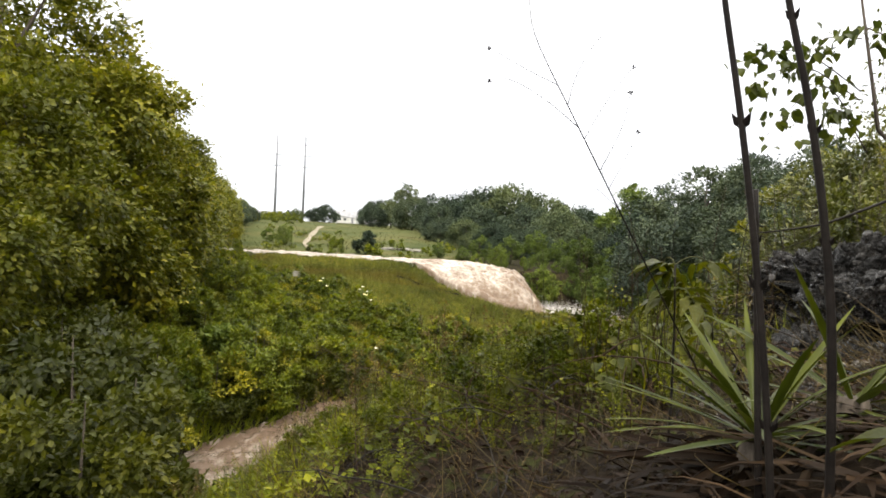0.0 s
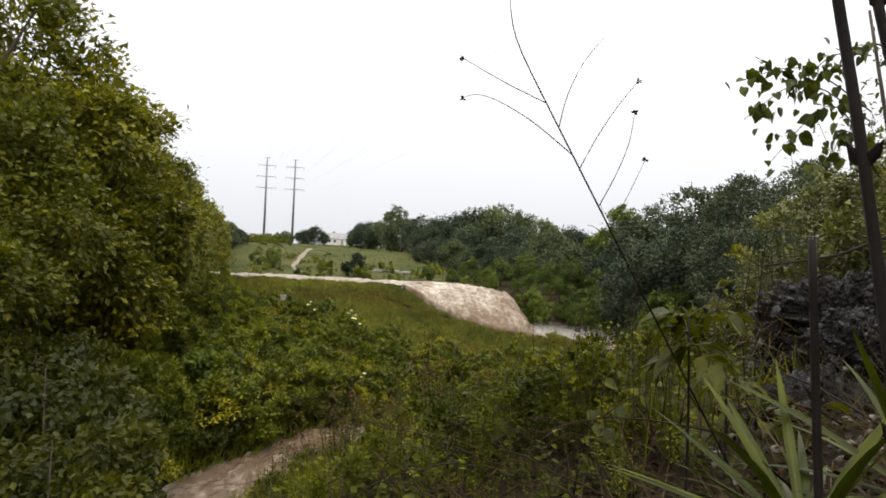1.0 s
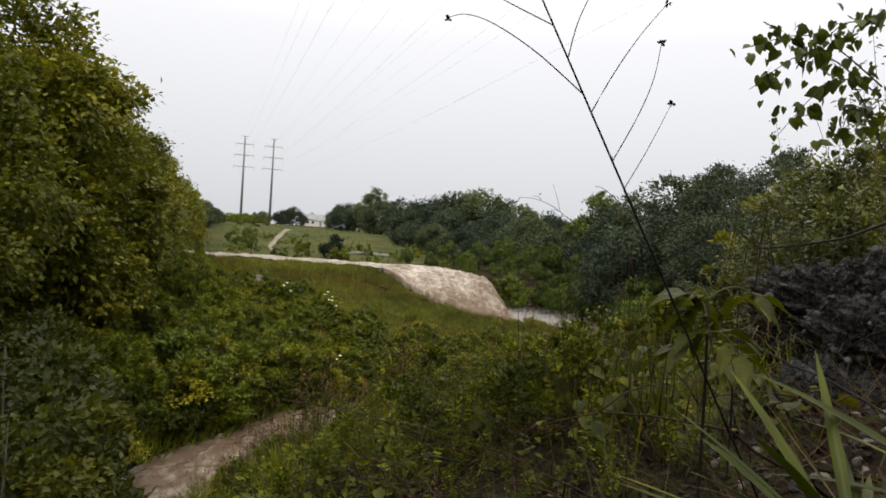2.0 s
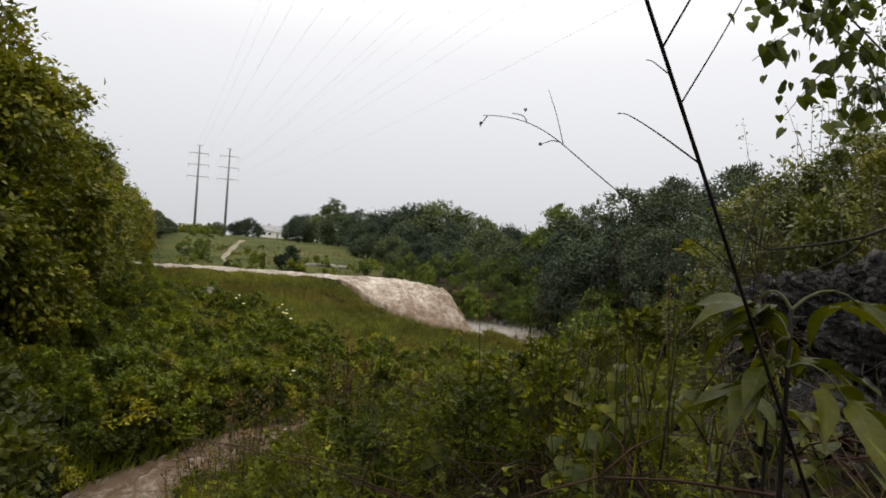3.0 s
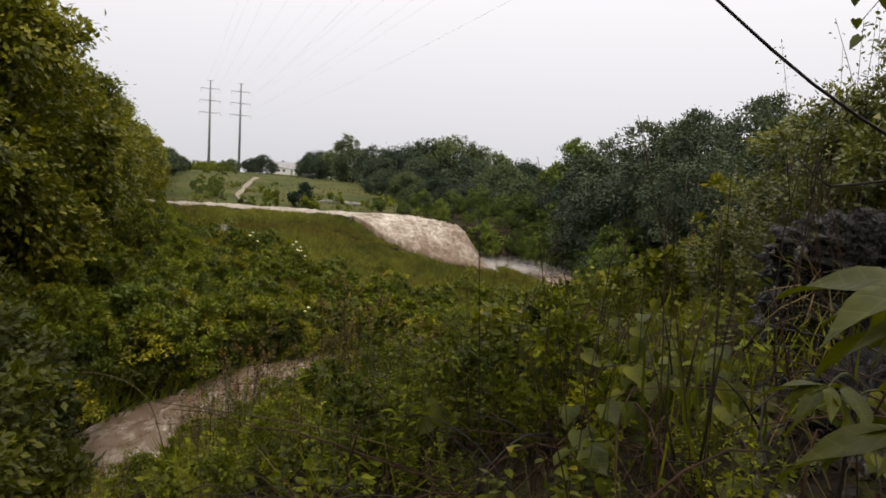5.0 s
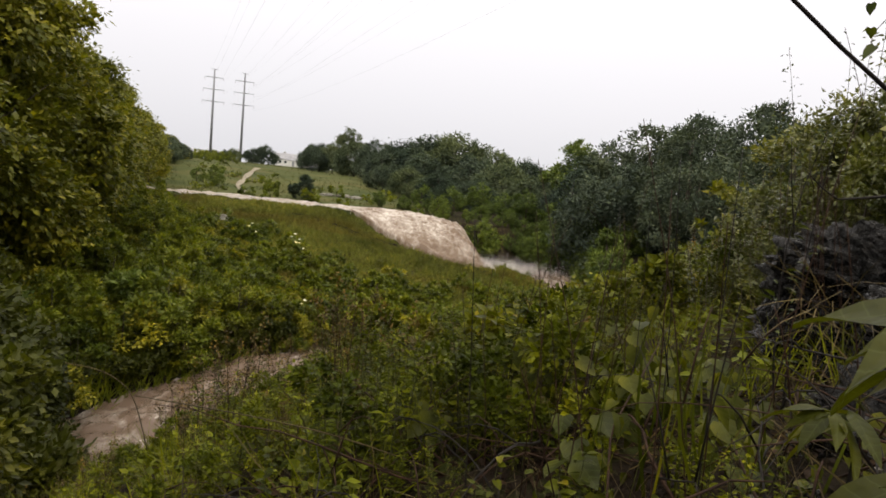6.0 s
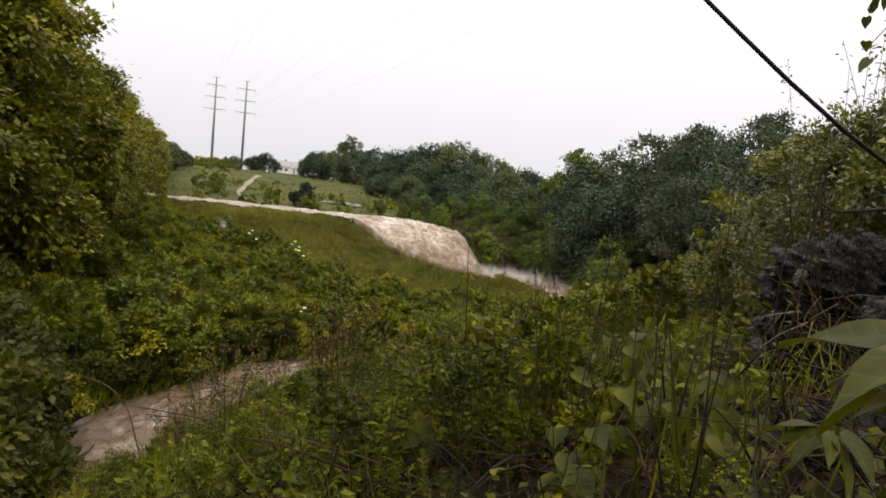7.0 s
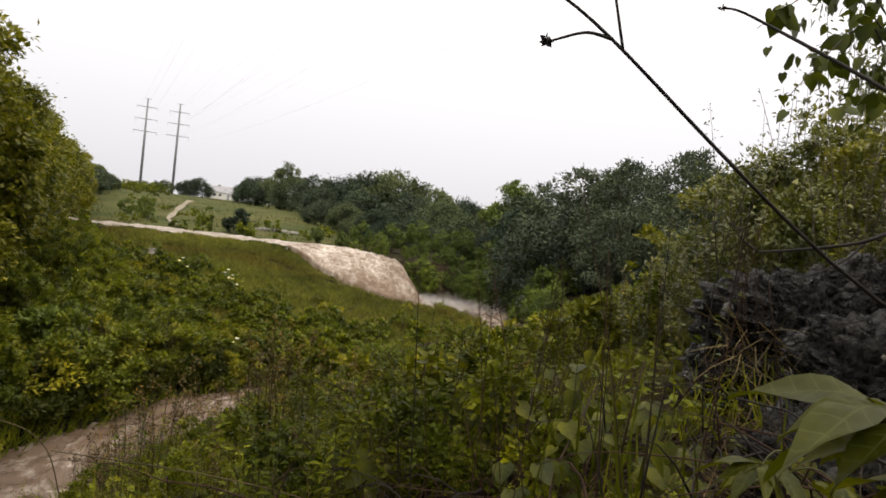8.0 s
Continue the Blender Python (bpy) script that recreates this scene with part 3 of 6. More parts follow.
# ---- woods and shrubs ----
def crown_leaves(b, rng, height, spread, low, clumps, per, leaf, droop=0.0, shape=TRI, squash=1.0, airy=0.0):
    """A crown of rounded boughs set with leafy tufts; uneven in outline, with dark hollows between the boughs."""
    n = max(6, clumps // 13)
    k = np.arange(n)
    th = k * 2.399 + rng.normal(0, 0.35, n)
    t = np.clip((k + 0.5) / n + rng.normal(0, 0.05, n), 0.02, 0.98)
    rng.shuffle(t)
    prof = np.sin(np.pi * np.clip(0.20 + 0.74 * t, 0, 1)) ** 0.7
    big = spread * rng.uniform(0.26, 0.44, n) * (0.55 + 0.45 * prof)
    r = np.maximum(spread * prof * rng.uniform(0.80, 1.12, n) - big * 0.8, 0.05 * spread)
    mid = np.stack([r * np.cos(th), r * np.sin(th) * squash, low + big * 0.5 + (height - low - big * 1.25) * t], 1)
    i = rng.choice(n, clumps, p=big ** 2 / (big ** 2).sum())
    away = unit(np.stack([np.cos(th), np.sin(th), 0.5 * (t - 0.35)], 1))[i]
    d = unit(rng.normal(0, 1, (clumps, 3)) + 0.75 * away + np.array([0, 0, 0.25]))
    c = mid[i] + d * (big[i] * rng.uniform(0.72 - 0.5 * airy, 1.08, clumps))[:, None] * np.array([1, 1, 0.85])
    c[:, 2] = np.maximum(c[:, 2], 0.02 * height)
    size = rng.uniform(0.05, 0.105, clumps)[:, None, None] * spread
    off = rng.normal(0, 1, (clumps, per, 3)) * size * np.array([1, 1, 0.75])
    p = (c[:, None] + off).reshape(-1, 3)
    outw = unit(unit(off) * 0.6 + d[:, None]).reshape(-1, 3)
    along = unit(outw + rng.normal(0, 0.6, p.shape) - np.array([0, 0, droop]))
    up = unit(rng.normal(0, 0.45, p.shape) + np.array([0, 0, 0.9]) + 0.7 * outw)
    ln = leaf * rng.uniform(0.6, 1.3, len(p))
    put_leaves(b, shape, p, along, up, ln, ln * rng.uniform(0.5, 0.8, len(p)))
    return c


def tree(name, label, seed, height, spread, low, leaf_mat, clumps, per, leaf, bark=None, droop=0.0, trunk=None, category="tree", squash=1.0, shape=TRI, airy=0.0):
    rng = np.random.default_rng(seed)
    top = thing(name, label, category)
    crown = Build()
    c = crown_leaves(crown, rng, height, spread, low, clumps, per, leaf, droop, shape, squash, airy)
    wood = Build()
    r0 = trunk or height * 0.022
    lean = rng.normal(0, 0.03, 2) * height
    axis = np.array([[0, 0, -0.35], [lean[0] * 0.3, lean[1] * 0.3, height * 0.3], [lean[0] * 0.7, lean[1] * 0.7, height * 0.6], [lean[0], lean[1], height * 0.93]])
    tube(wood, axis, [r0 * 1.25, r0 * 0.85, r0 * 0.5, r0 * 0.12], 7)
    for k in rng.choice(len(c), 6 if height > 2 else 2, replace=False):
        f = np.clip((c[k, 2] - 0.25 * height) / height, 0.08, 0.8)
        a = np.array([np.interp(f * height, axis[:, 2], axis[:, i]) for i in range(3)])
        tube(wood, bend(a, c[k], (0, 0, 0.06 * height * rng.uniform(-0.5, 1)), 5), np.linspace(r0 * 0.4, r0 * 0.06, 5), 5)
    part("trunk", wood, bark or M_BARK, top, smooth=True)
    part("crown", crown, leaf_mat, top)
    return top


def plant_out(proto, spots):
    """Set a built plant and its copies on the ground: x, y, scale, extra sink."""
    for k, (x, y, s, turn) in enumerate(spots):
        z = float(lie(x, y))
        m = pose(x, y, z - 0.03 * s, 0, 0, turn) @ Matrix.Scale(s, 4)
        if k == 0:
            proto.matrix_basis = m
        else:
            o = copy_thing(proto, pose(0, 0, 0))
            o.matrix_basis = m


def top_scale(spots, height):
    """Spots given with the level of their tops: x, y, top, turn."""
    return [(x, y, (top - float(lie(x, y))) / (0.94 * height), turn) for x, y, top, turn in spots]


# the wood on the far bank, receding beside the meadow
W1 = tree("woodland_tree", "tall leafy green tree on the far stream bank", 11, 10.0, 3.6, 0.3, M_WOODS, 400, 56, 0.20, droop=0.3, shape=RHOMB)
W2 = tree("woodland_tree", "yellow-green bushy tree on the far stream bank", 12, 9.0, 3.2, 0.2, M_ELM, 420, 62, 0.17, droop=0.3, shape=RHOMB)
W3 = tree("woodland_tree", "dense dark green tree at the wood's edge", 13, 9.5, 3.0, 0.2, M_WOODS, 400, 64, 0.20, droop=0.2)
tagged(W1, group="wood on the far bank"), tagged(W2, group="wood on the far bank"), tagged(W3, group="wood on the far bank")
plant_out(W1, top_scale([(-14.2, 23.0, 6.5, 0), (-15.3, 29.0, 5.2, 80), (-17.6, 37.5, 5.0, 200), (-19.4, 46.5, 3.4, 140), (-22.0, 57, 2.3, 20), (-21, 27, 8.0, 300), (-24.5, 36, 6.5, 30)], 10.0))
plant_out(W2, top_scale([(-12.6, 17.0, 3.6, 0), (-13.6, 21.0, 4.3, 120), (-11.4, 12.6, 1.6, 60), (-15.8, 16.0, 6.5, 220), (-14.4, 26.5, 3.2, 10)], 9.0))
plant_out(W3, top_scale([(-14.4, 26.0, 5.2, 0), (-16.4, 33.5, 4.5, 75), (-18.3, 42.0, 4.0, 160), (-20.6, 51.5, 2.8, 220), (-24.6, 66.0, 1.7, 45), (-29.2, 82.0, 1.0, 100), (-28, 45.0, 4.4, 310), (-31.0, 92.0, 1.6, 20), (-30.5, 86.0, 2.4, 200), (-28.5, 76.0, 3.2, 130)], 9.5))
T1 = tree("tall_tree", "tall thin-leaved tree rising above the wood", 15, 14.0, 3.4, 5.0, M_WOODS, 260, 30, 0.22, airy=1.0)
plant_out(T1, top_scale([(-16.0, 20.5, 10.4, 0), (-19.5, 24.0, 11.5, 130)], 14.0))

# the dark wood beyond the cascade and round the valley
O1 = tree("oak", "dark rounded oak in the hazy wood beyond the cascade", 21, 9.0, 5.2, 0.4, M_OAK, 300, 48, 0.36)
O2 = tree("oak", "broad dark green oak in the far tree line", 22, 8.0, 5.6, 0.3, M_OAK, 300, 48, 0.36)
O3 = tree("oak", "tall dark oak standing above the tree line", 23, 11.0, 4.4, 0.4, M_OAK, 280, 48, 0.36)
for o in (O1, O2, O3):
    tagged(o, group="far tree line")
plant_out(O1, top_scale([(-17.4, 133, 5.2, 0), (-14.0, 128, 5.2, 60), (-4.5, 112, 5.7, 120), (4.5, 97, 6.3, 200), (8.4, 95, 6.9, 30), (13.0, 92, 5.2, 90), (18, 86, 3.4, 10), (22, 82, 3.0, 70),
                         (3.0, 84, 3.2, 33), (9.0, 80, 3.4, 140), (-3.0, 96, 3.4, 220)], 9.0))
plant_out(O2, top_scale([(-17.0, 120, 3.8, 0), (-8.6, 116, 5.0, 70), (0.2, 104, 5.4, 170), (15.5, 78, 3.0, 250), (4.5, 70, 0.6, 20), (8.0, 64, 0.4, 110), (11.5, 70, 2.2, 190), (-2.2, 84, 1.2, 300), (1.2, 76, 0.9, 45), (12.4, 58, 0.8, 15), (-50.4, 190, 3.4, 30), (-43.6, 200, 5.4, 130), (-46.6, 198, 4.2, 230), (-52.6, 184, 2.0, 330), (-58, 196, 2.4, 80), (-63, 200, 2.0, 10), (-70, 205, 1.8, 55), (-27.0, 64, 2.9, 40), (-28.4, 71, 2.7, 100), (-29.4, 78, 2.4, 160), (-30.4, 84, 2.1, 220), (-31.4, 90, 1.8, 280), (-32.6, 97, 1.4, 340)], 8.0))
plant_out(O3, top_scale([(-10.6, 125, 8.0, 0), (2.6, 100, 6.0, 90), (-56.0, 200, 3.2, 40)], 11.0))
P1 = tree("ash_tree", "light green airy tree beyond the cascade", 31, 9.0, 3.2, 0.5, M_PALE, 260, 40, 0.34)
plant_out(P1, top_scale([(16.2, 58, 4.6, 0), (11.2, 47.5, -1.6, 60), (5.6, 50, -2.0, 170), (9.0, 46.5, -2.2, 20), (14.6, 46.5, -1.2, 200), (12.6, 36.0, -2.0, 111)], 9.0))
V1 = tree("valley_tree", "mid-green leafy tree at the plunge pool", 32, 6.0, 2.6, 0.2, M_PALE, 190, 36, 0.26)
tagged(V1, group="trees round the pool")
plant_out(V1, top_scale([(3.4, 49.5, -1.2, 0), (6.6, 48.6, -1.5, 50), (8.6, 50.5, -0.6, 100), (10.8, 52, -0.2, 150), (0.6, 51.5, -1.5, 200), (4.8, 53.5, -0.5, 250), (12.8, 48.5, -0.8, 300), (13.6, 44.6, -1.4, 20), (2.2, 56.5, -0.6, 70), (7.4, 56, 0.0, 120), (-1.6, 55, -1.4, 170), (11.6, 42.8, -2.8, 220), (14.6, 38.8, -1.6, 270), (12.2, 34.0, -2.6, 35), (11.0, 31.0, -3.0, 85), (8.2, 46.4, -2.6, 15), (9.6, 46.8, -2.2, 65), (11.4, 46.2, -2.4, 115), (7.4, 45.6, -3.2, 165), (10.4, 44.9, -3.4, 215), (12.4, 45.6, -2.6, 265), (5.6, 46.8, -2.0, 315), (3.6, 47.4, -1.7, 12), (1.6, 48.2, -1.9, 72), (7.3, 43.5, -4.2, 22), (8.2, 44.0, -3.6, 62), (9.2, 44.2, -3.5, 92), (10.3, 44.3, -3.2, 142), (11.5, 44.4, -3.0, 182), (7.0, 44.8, -3.0, 202), (8.8, 45.0, -2.9, 242), (13.4, 41.6, -3.2, 282), (12.6, 39.6, -3.6, 302), (6.3, 45.6, -2.6, 31), (7.6, 46.4, -2.1, 77), (8.6, 47.0, -1.7, 130), (-17.0, 60.0, -0.45, 10), (-19.4, 62.0, -0.9, 90)], 6.0))
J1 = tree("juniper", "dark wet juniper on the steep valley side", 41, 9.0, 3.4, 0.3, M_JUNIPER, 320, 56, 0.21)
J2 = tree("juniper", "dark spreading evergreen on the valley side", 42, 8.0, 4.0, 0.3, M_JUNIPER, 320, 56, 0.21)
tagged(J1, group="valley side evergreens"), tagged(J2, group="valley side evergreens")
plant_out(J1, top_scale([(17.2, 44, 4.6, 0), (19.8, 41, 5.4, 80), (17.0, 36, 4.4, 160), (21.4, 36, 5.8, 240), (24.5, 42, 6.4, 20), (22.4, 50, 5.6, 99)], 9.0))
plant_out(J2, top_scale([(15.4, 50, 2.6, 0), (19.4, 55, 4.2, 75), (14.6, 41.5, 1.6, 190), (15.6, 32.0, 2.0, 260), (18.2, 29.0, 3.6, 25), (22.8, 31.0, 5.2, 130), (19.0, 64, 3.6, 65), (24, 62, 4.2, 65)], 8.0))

# shrubs of the stream bank and the lower meadow
S1 = tree("shrub", "leafy green shrub on the stream bank", 51, 2.4, 1.25, 0.05, M_SHRUB, 120, 28, 0.125, trunk=0.03, category="shrub")
S2 = tree("shrub", "low spreading green shrub in the meadow", 52, 1.6, 1.3, 0.02, M_WOODS, 110, 28, 0.125, trunk=0.025, category="shrub")
S3 = tree("shrub", "upright yellow-green sapling among shrubs", 53, 2.6, 0.62, 0.2, M_SHRUB, 110, 26, 0.12, trunk=0.022, category="shrub")
for o in (S1, S2, S3):
    tagged(o, group="bank shrubs")


def scatter(rng, count, spot, keep, tries=40):
    out = []
    for _ in range(count * tries):
        if len(out) >= count:
            break
        x, y = spot(rng)
        if keep(x, y):
            out.append((x, y))
    return out


def meadow_left(x, y):
    """The left border of the open grass."""
    return np.interp(y, [20, 23, 26, 30, 36, 43], [1.0, -0.5, -4.5, -8.0, -11.5, -15.0])


def bank_ok(x, y):
    d, side, _ = stream_at(np.array([x]), np.array([y]))
    return side[0] > 0 and d[0] > half_at(y) + 0.05 and x < meadow_left(x, y) and y < crest_y(x) - 1.6 and x > -0.42 * y - 4.5


rng = np.random.default_rng(61)
spots = scatter(rng, 128, lambda r: (r.uniform(-18, 3), r.uniform(11, 46)), bank_ok)
kinds = rng.choice(3, len(spots), p=[0.5, 0.35, 0.15])
for k, proto in enumerate((S1, S2, S3)):
    plant_out(proto, [(x, y, rng.uniform(0.42, 0.85) * np.interp(x - meadow_left(x, y), [-6, -1.5, 0], [1.3, 0.9, 0.6]), rng.uniform(0, 360)) for (x, y), q in zip(spots, kinds) if q == k])
for proto, where in ((S1, [(4.8, 36.6, -4.9, 0), (6.6, 36.4, -5.1, 50), (8.2, 37.0, -5.2, 99), (7.4, 35.0, -5.0, 140), (9.0, 36.0, -5.1, 200), (5.8, 34.6, -4.9, 250)]), (S2, [(5.7, 36.8, -4.85, 10), (7.4, 36.8, -4.95, 77), (6.6, 34.6, -4.85, 133), (8.2, 34.6, -4.85, 190), (4.4, 35.0, -4.7, 222)])):
    for x, y, s, turn in top_scale(where, 2.4 if proto is S1 else 1.6):
        o = copy_thing(proto, pose(0, 0, 0))
        o.matrix_basis = pose(x, y, float(lie(x, y)) - 0.03, 0, 0, turn) @ Matrix.Scale(max(s, 0.25), 4)
edge = tree("shrub", "grey-green willow shrub leaning over the water", 54, 1.9, 0.8, 0.05, M_PALE, 80, 22, 0.15, trunk=0.02, category="shrub")
plant_out(edge, [(-8.2, 21.0, 1.2, 0), (-7.4, 23.4, 0.8, 80), (-10.0, 18.6, 1.0, 150)])
rng = np.random.default_rng(64)
RIM = tree("rim_shrub", "low green shrub hanging over the water's edge", 60, 0.9, 0.62, 0.0, M_SHADED, 70, 24, 0.10, trunk=0.012, category="shrub")
tagged(RIM, group="shrubs at the water's edge")
plant_out(RIM, [(np.interp(q, [0, 0.2, 0.45, 0.7, 1], [-8.3, -7.1, -5.7, -3.6, 2.0]) + rng.normal(0, 0.15), np.interp(q, [0, 0.2, 0.45, 0.7, 1], [15.4, 18.6, 22.0, 24.2, 27.0]) + rng.normal(0, 0.15), rng.uniform(0.7, 1.25), rng.uniform(0, 360)) for q in np.linspace(0, 1, 26)])
island = tree("sapling", "thin sapling standing in the flood water", 55, 1.1, 0.3, 0.15, M_ELM, 26, 14, 0.12, trunk=0.012, category="sapling")
plant_out(island, [(-6.6, 19.6, 1.3, 0), (-6.0, 20.0, 1.0, 80), (-7.0, 20.6, 1.0, 200)])
HB = tree("hill_bush", "round dark bush alone beside the far track", 56, 2.6, 1.35, 0.02, M_OAK, 160, 40, 0.17, trunk=0.05, category="bush")
plant_out(HB, [(-8.3, 55.6, 0.82, 0)])
HS = tree("hill_shrub", "small green shrub on the far hill", 57, 1.5, 1.1, 0.02, M_SHRUB, 60, 24, 0.17, trunk=0.03, category="shrub")
rng = np.random.default_rng(62)
plant_out(HS, [(-(0.37 + 0.2 * rng.uniform()) * q, q, rng.uniform(0.7, 1.5), rng.uniform(0, 360)) for q in rng.uniform(50, 90, 18)]
          + [(rng.uniform(-26, -14), rng.uniform(49, 80), rng.uniform(0.25, 0.45), rng.uniform(0, 360)) for _ in range(20)]
          + [(rng.uniform(-14, 0), rng.uniform(49, 66), rng.uniform(0.35, 0.8), rng.uniform(0, 360)) for _ in range(12)]
          + [(-(0.25 + 0.1 * rng.uniform()) * q, q, rng.uniform(0.5, 1.2), rng.uniform(0, 360)) for q in rng.uniform(90, 150, 16)])

FC = tree("forb_clump", "low clump of leafy meadow plants", 58, 0.75, 0.62, 0.0, M_SHRUB, 40, 20, 0.12, trunk=0.008, category="meadow plant")
FD = tree("forb_clump", "low yellow-green clump of meadow plants", 59, 0.65, 0.6, 0.0, M_ELM, 40, 20, 0.11, trunk=0.008, category="meadow plant")
tagged(FC, group="meadow forbs"), tagged(FD, group="meadow forbs")
rng = np.random.default_rng(63)


def forb_ok(x, y):
    d, side, _ = stream_at(np.array([x]), np.array([y]))
    return side[0] > 0 and d[0] > half_at(y) + 0.2 and x > meadow_left(x, y) - 2.5 and y < np.interp(x, [-14, -8, -3, 2, 6], [38, 34.5, 31.0, 30.0, 31.5]) + rng.normal(0, 1.0) and x < 8


sp = scatter(rng, 230, lambda r: (r.uniform(-14, 7.5), r.uniform(22, 40)), forb_ok)
plant_out(FC, [(x, y, rng.uniform(0.6, 1.35), rng.uniform(0, 360)) for x, y in sp[::3] + sp[1::3]])
plant_out(FD, [(x, y, rng.uniform(0.6, 1.2), rng.uniform(0, 360)) for x, y in sp[2::3]])

# ---- meadow grass ----
def grass_field(name, label, rng, count, spot, keep, tall, wide, material, lean=0.35, clump=8, spread=0.14, shape=SPIKE):
    b = Build()
    base = np.array([(x, y) for x, y in scatter(rng, count // clump, spot, keep)])
    base = np.repeat(base, clump, 0) + rng.normal(0, spread, (len(base) * clump, 2))
    z = lie(base[:, 0], base[:, 1])
    p = np.c_[base, z - 0.02]
    along = np.c_[rng.normal(0, lean, (len(p), 2)), np.ones(len(p))]
    ln = tall * rng.uniform(0.5, 1.25, len(p))
    up = np.c_[rng.normal(0, 1, (len(p), 2)), np.zeros(len(p))]
    put_leaves(b, shape, p, along, up, ln, wide * rng.uniform(0.6, 1.3, len(p)))
    return tagged(new(name, b.mesh(name, material)), label, "grass", kind="stuff")


def open_ok(x, y):
    d, side, _ = stream_at(np.array([x]), np.array([y]))
    return side[0] > 0 and d[0] > half_at(y) + 0.3 and y < crest_y(x) - 0.5 and x > meadow_left(x, y) - 3 and not (x > -2.6 and y > fall_near(x) - 0.25)


grass_field("meadow_grass", "rough olive and russet meadow grass below the crest", np.random.default_rng(71), 90000, lambda r: (r.uniform(-14, 9), r.uniform(22, 43.5)), open_ok, 0.38, 0.045, M_GRASS, 0.75, 14, 0.16)
def hill_spot(r):
    y = 45.2 + 150 * r.uniform(0, 1) ** 2.4
    return r.uniform(-0.45, 0.05) * y, y


grass_field("hill_grass", "smooth green grass on the far hill", np.random.default_rng(72), 9000, hill_spot, lambda x, y: not (-21 < x < -9 and abs(x - np.interp(y, [47.2, 50.5, 53.5, 61, 72, 92], [-9.3, -10.9, -12.3, -15.3, -17.2, -20.6])) < 0.45), 0.30, 0.06, M_HILL, 0.45, 10, 0.6)
grass_field("bank_undergrowth", "mixed undergrowth beneath the bank shrubs", np.random.default_rng(73), 42000, lambda r: (r.uniform(-18, 3), r.uniform(10, 46)), bank_ok, 0.6, 0.07, M_SHRUB, 0.6, 8, 0.25)

# ---- power line ----
def pylon(x, y, top, label):
    z0 = float(lie(x, y))
    o = thing("power_pole", label, "utility pole", "power line poles", at=pose(x, y, z0, 0, 0, 12))
    h = top - z0
    b = Build()
    tube(b, [(0, 0, -0.3), (0, 0, h * 0.5), (0, 0, h)], [0.48, 0.38, 0.22], 12)
    part("shaft", b, M_STEEL, o, smooth=True)
    b = Build()
    tube(b, [(-1.1, 0, h - 0.05), (0, 0, h - 0.1), (1.1, 0, h - 0.05)], [0.06, 0.10, 0.06], 8)
    part("ground_wire_arm", b, M_STEEL, o)
    for drop, half in ((2.9, 3.2), (7.0, 3.5), (11.2, 3.7)):
        b = Build()
        tube(b, [(-half, 0, h - drop + 0.1), (-half * 0.3, 0, h - drop + 0.02), (0, 0, h - drop), (half * 0.3, 0, h - drop + 0.02), (half, 0, h - drop + 0.1)], [0.07, 0.12, 0.15, 0.12, 0.07], 8)
        arm = part("crossarm", b, M_STEEL, o)
        for sgn in (-1, 1):
            b = Build()
            p = [(sgn * half * 0.97, 0, h - drop + 0.05 - k * 0.08) for k in range(13)]
            tube(b, p, [0.03] + [0.055 if k % 2 else 0.03 for k in range(11)] + [0.03], 8)
            part("insulator", b, M_GLAZE, arm)
    return [(x + sgn * half * 0.97, y, top - drop - 1.3) for drop, half in ((2.9, 3.2), (7.0, 3.5), (11.2, 3.7)) for sgn in (-1, 1)]


ENDS = pylon(-68.3, 226.0, 31.4, "tall grey steel power pole with three crossarms") + pylon(-58.4, 228.5, 31.4, "tall grey steel power pole beside its twin")
for k, e in enumerate(ENDS):
    b = Build()
    line = 0 if k < 6 else 12.5
    far_end = np.array([e[0] * 0 + 36 + line + (e[0] + (68.3 if k < 6 else 58.4)) * 1.0, -70.0, e[2] + 2.0])
    t = np.linspace(0, 1, 24)[:, None]
    p = np.array(e) * (1 - t) + far_end * t - np.array([0, 0, 1.0]) * (4 * t * (1 - t)) * 5.0
    tube(b, p, np.full(24, 0.006), 4)
    tagged(new("power_cable", b.mesh("power_cable", M_STEEL)), "thin grey power cable strung between poles", "cable", "power cables")

# ---- house on the hill ----
def gable(b, x0, x1, y0, y1, z0, z1, over=0.4):
    ym = (y0 + y1) / 2
    v = [[x0 - over, y0 - over, z0 - 0.1], [x1 + over, y0 - over, z0 - 0.1], [x1 + over, ym, z1], [x0 - over, ym, z1], [x1 + over, y1 + over, z0 - 0.1], [x0 - over, y1 + over, z0 - 0.1]]
    v += [[p[0], p[1], p[2] + 0.18] for p in v]
    b.add(v, [np.array(f) for f in ([0, 1, 2, 3], [3, 2, 4, 5], [9, 8, 7, 6], [11, 10, 8, 9], [0, 6, 7, 1], [1, 7, 8, 2], [2, 8, 10, 4], [4, 10, 11, 5], [5, 11, 9, 3], [3, 9, 6, 0])])


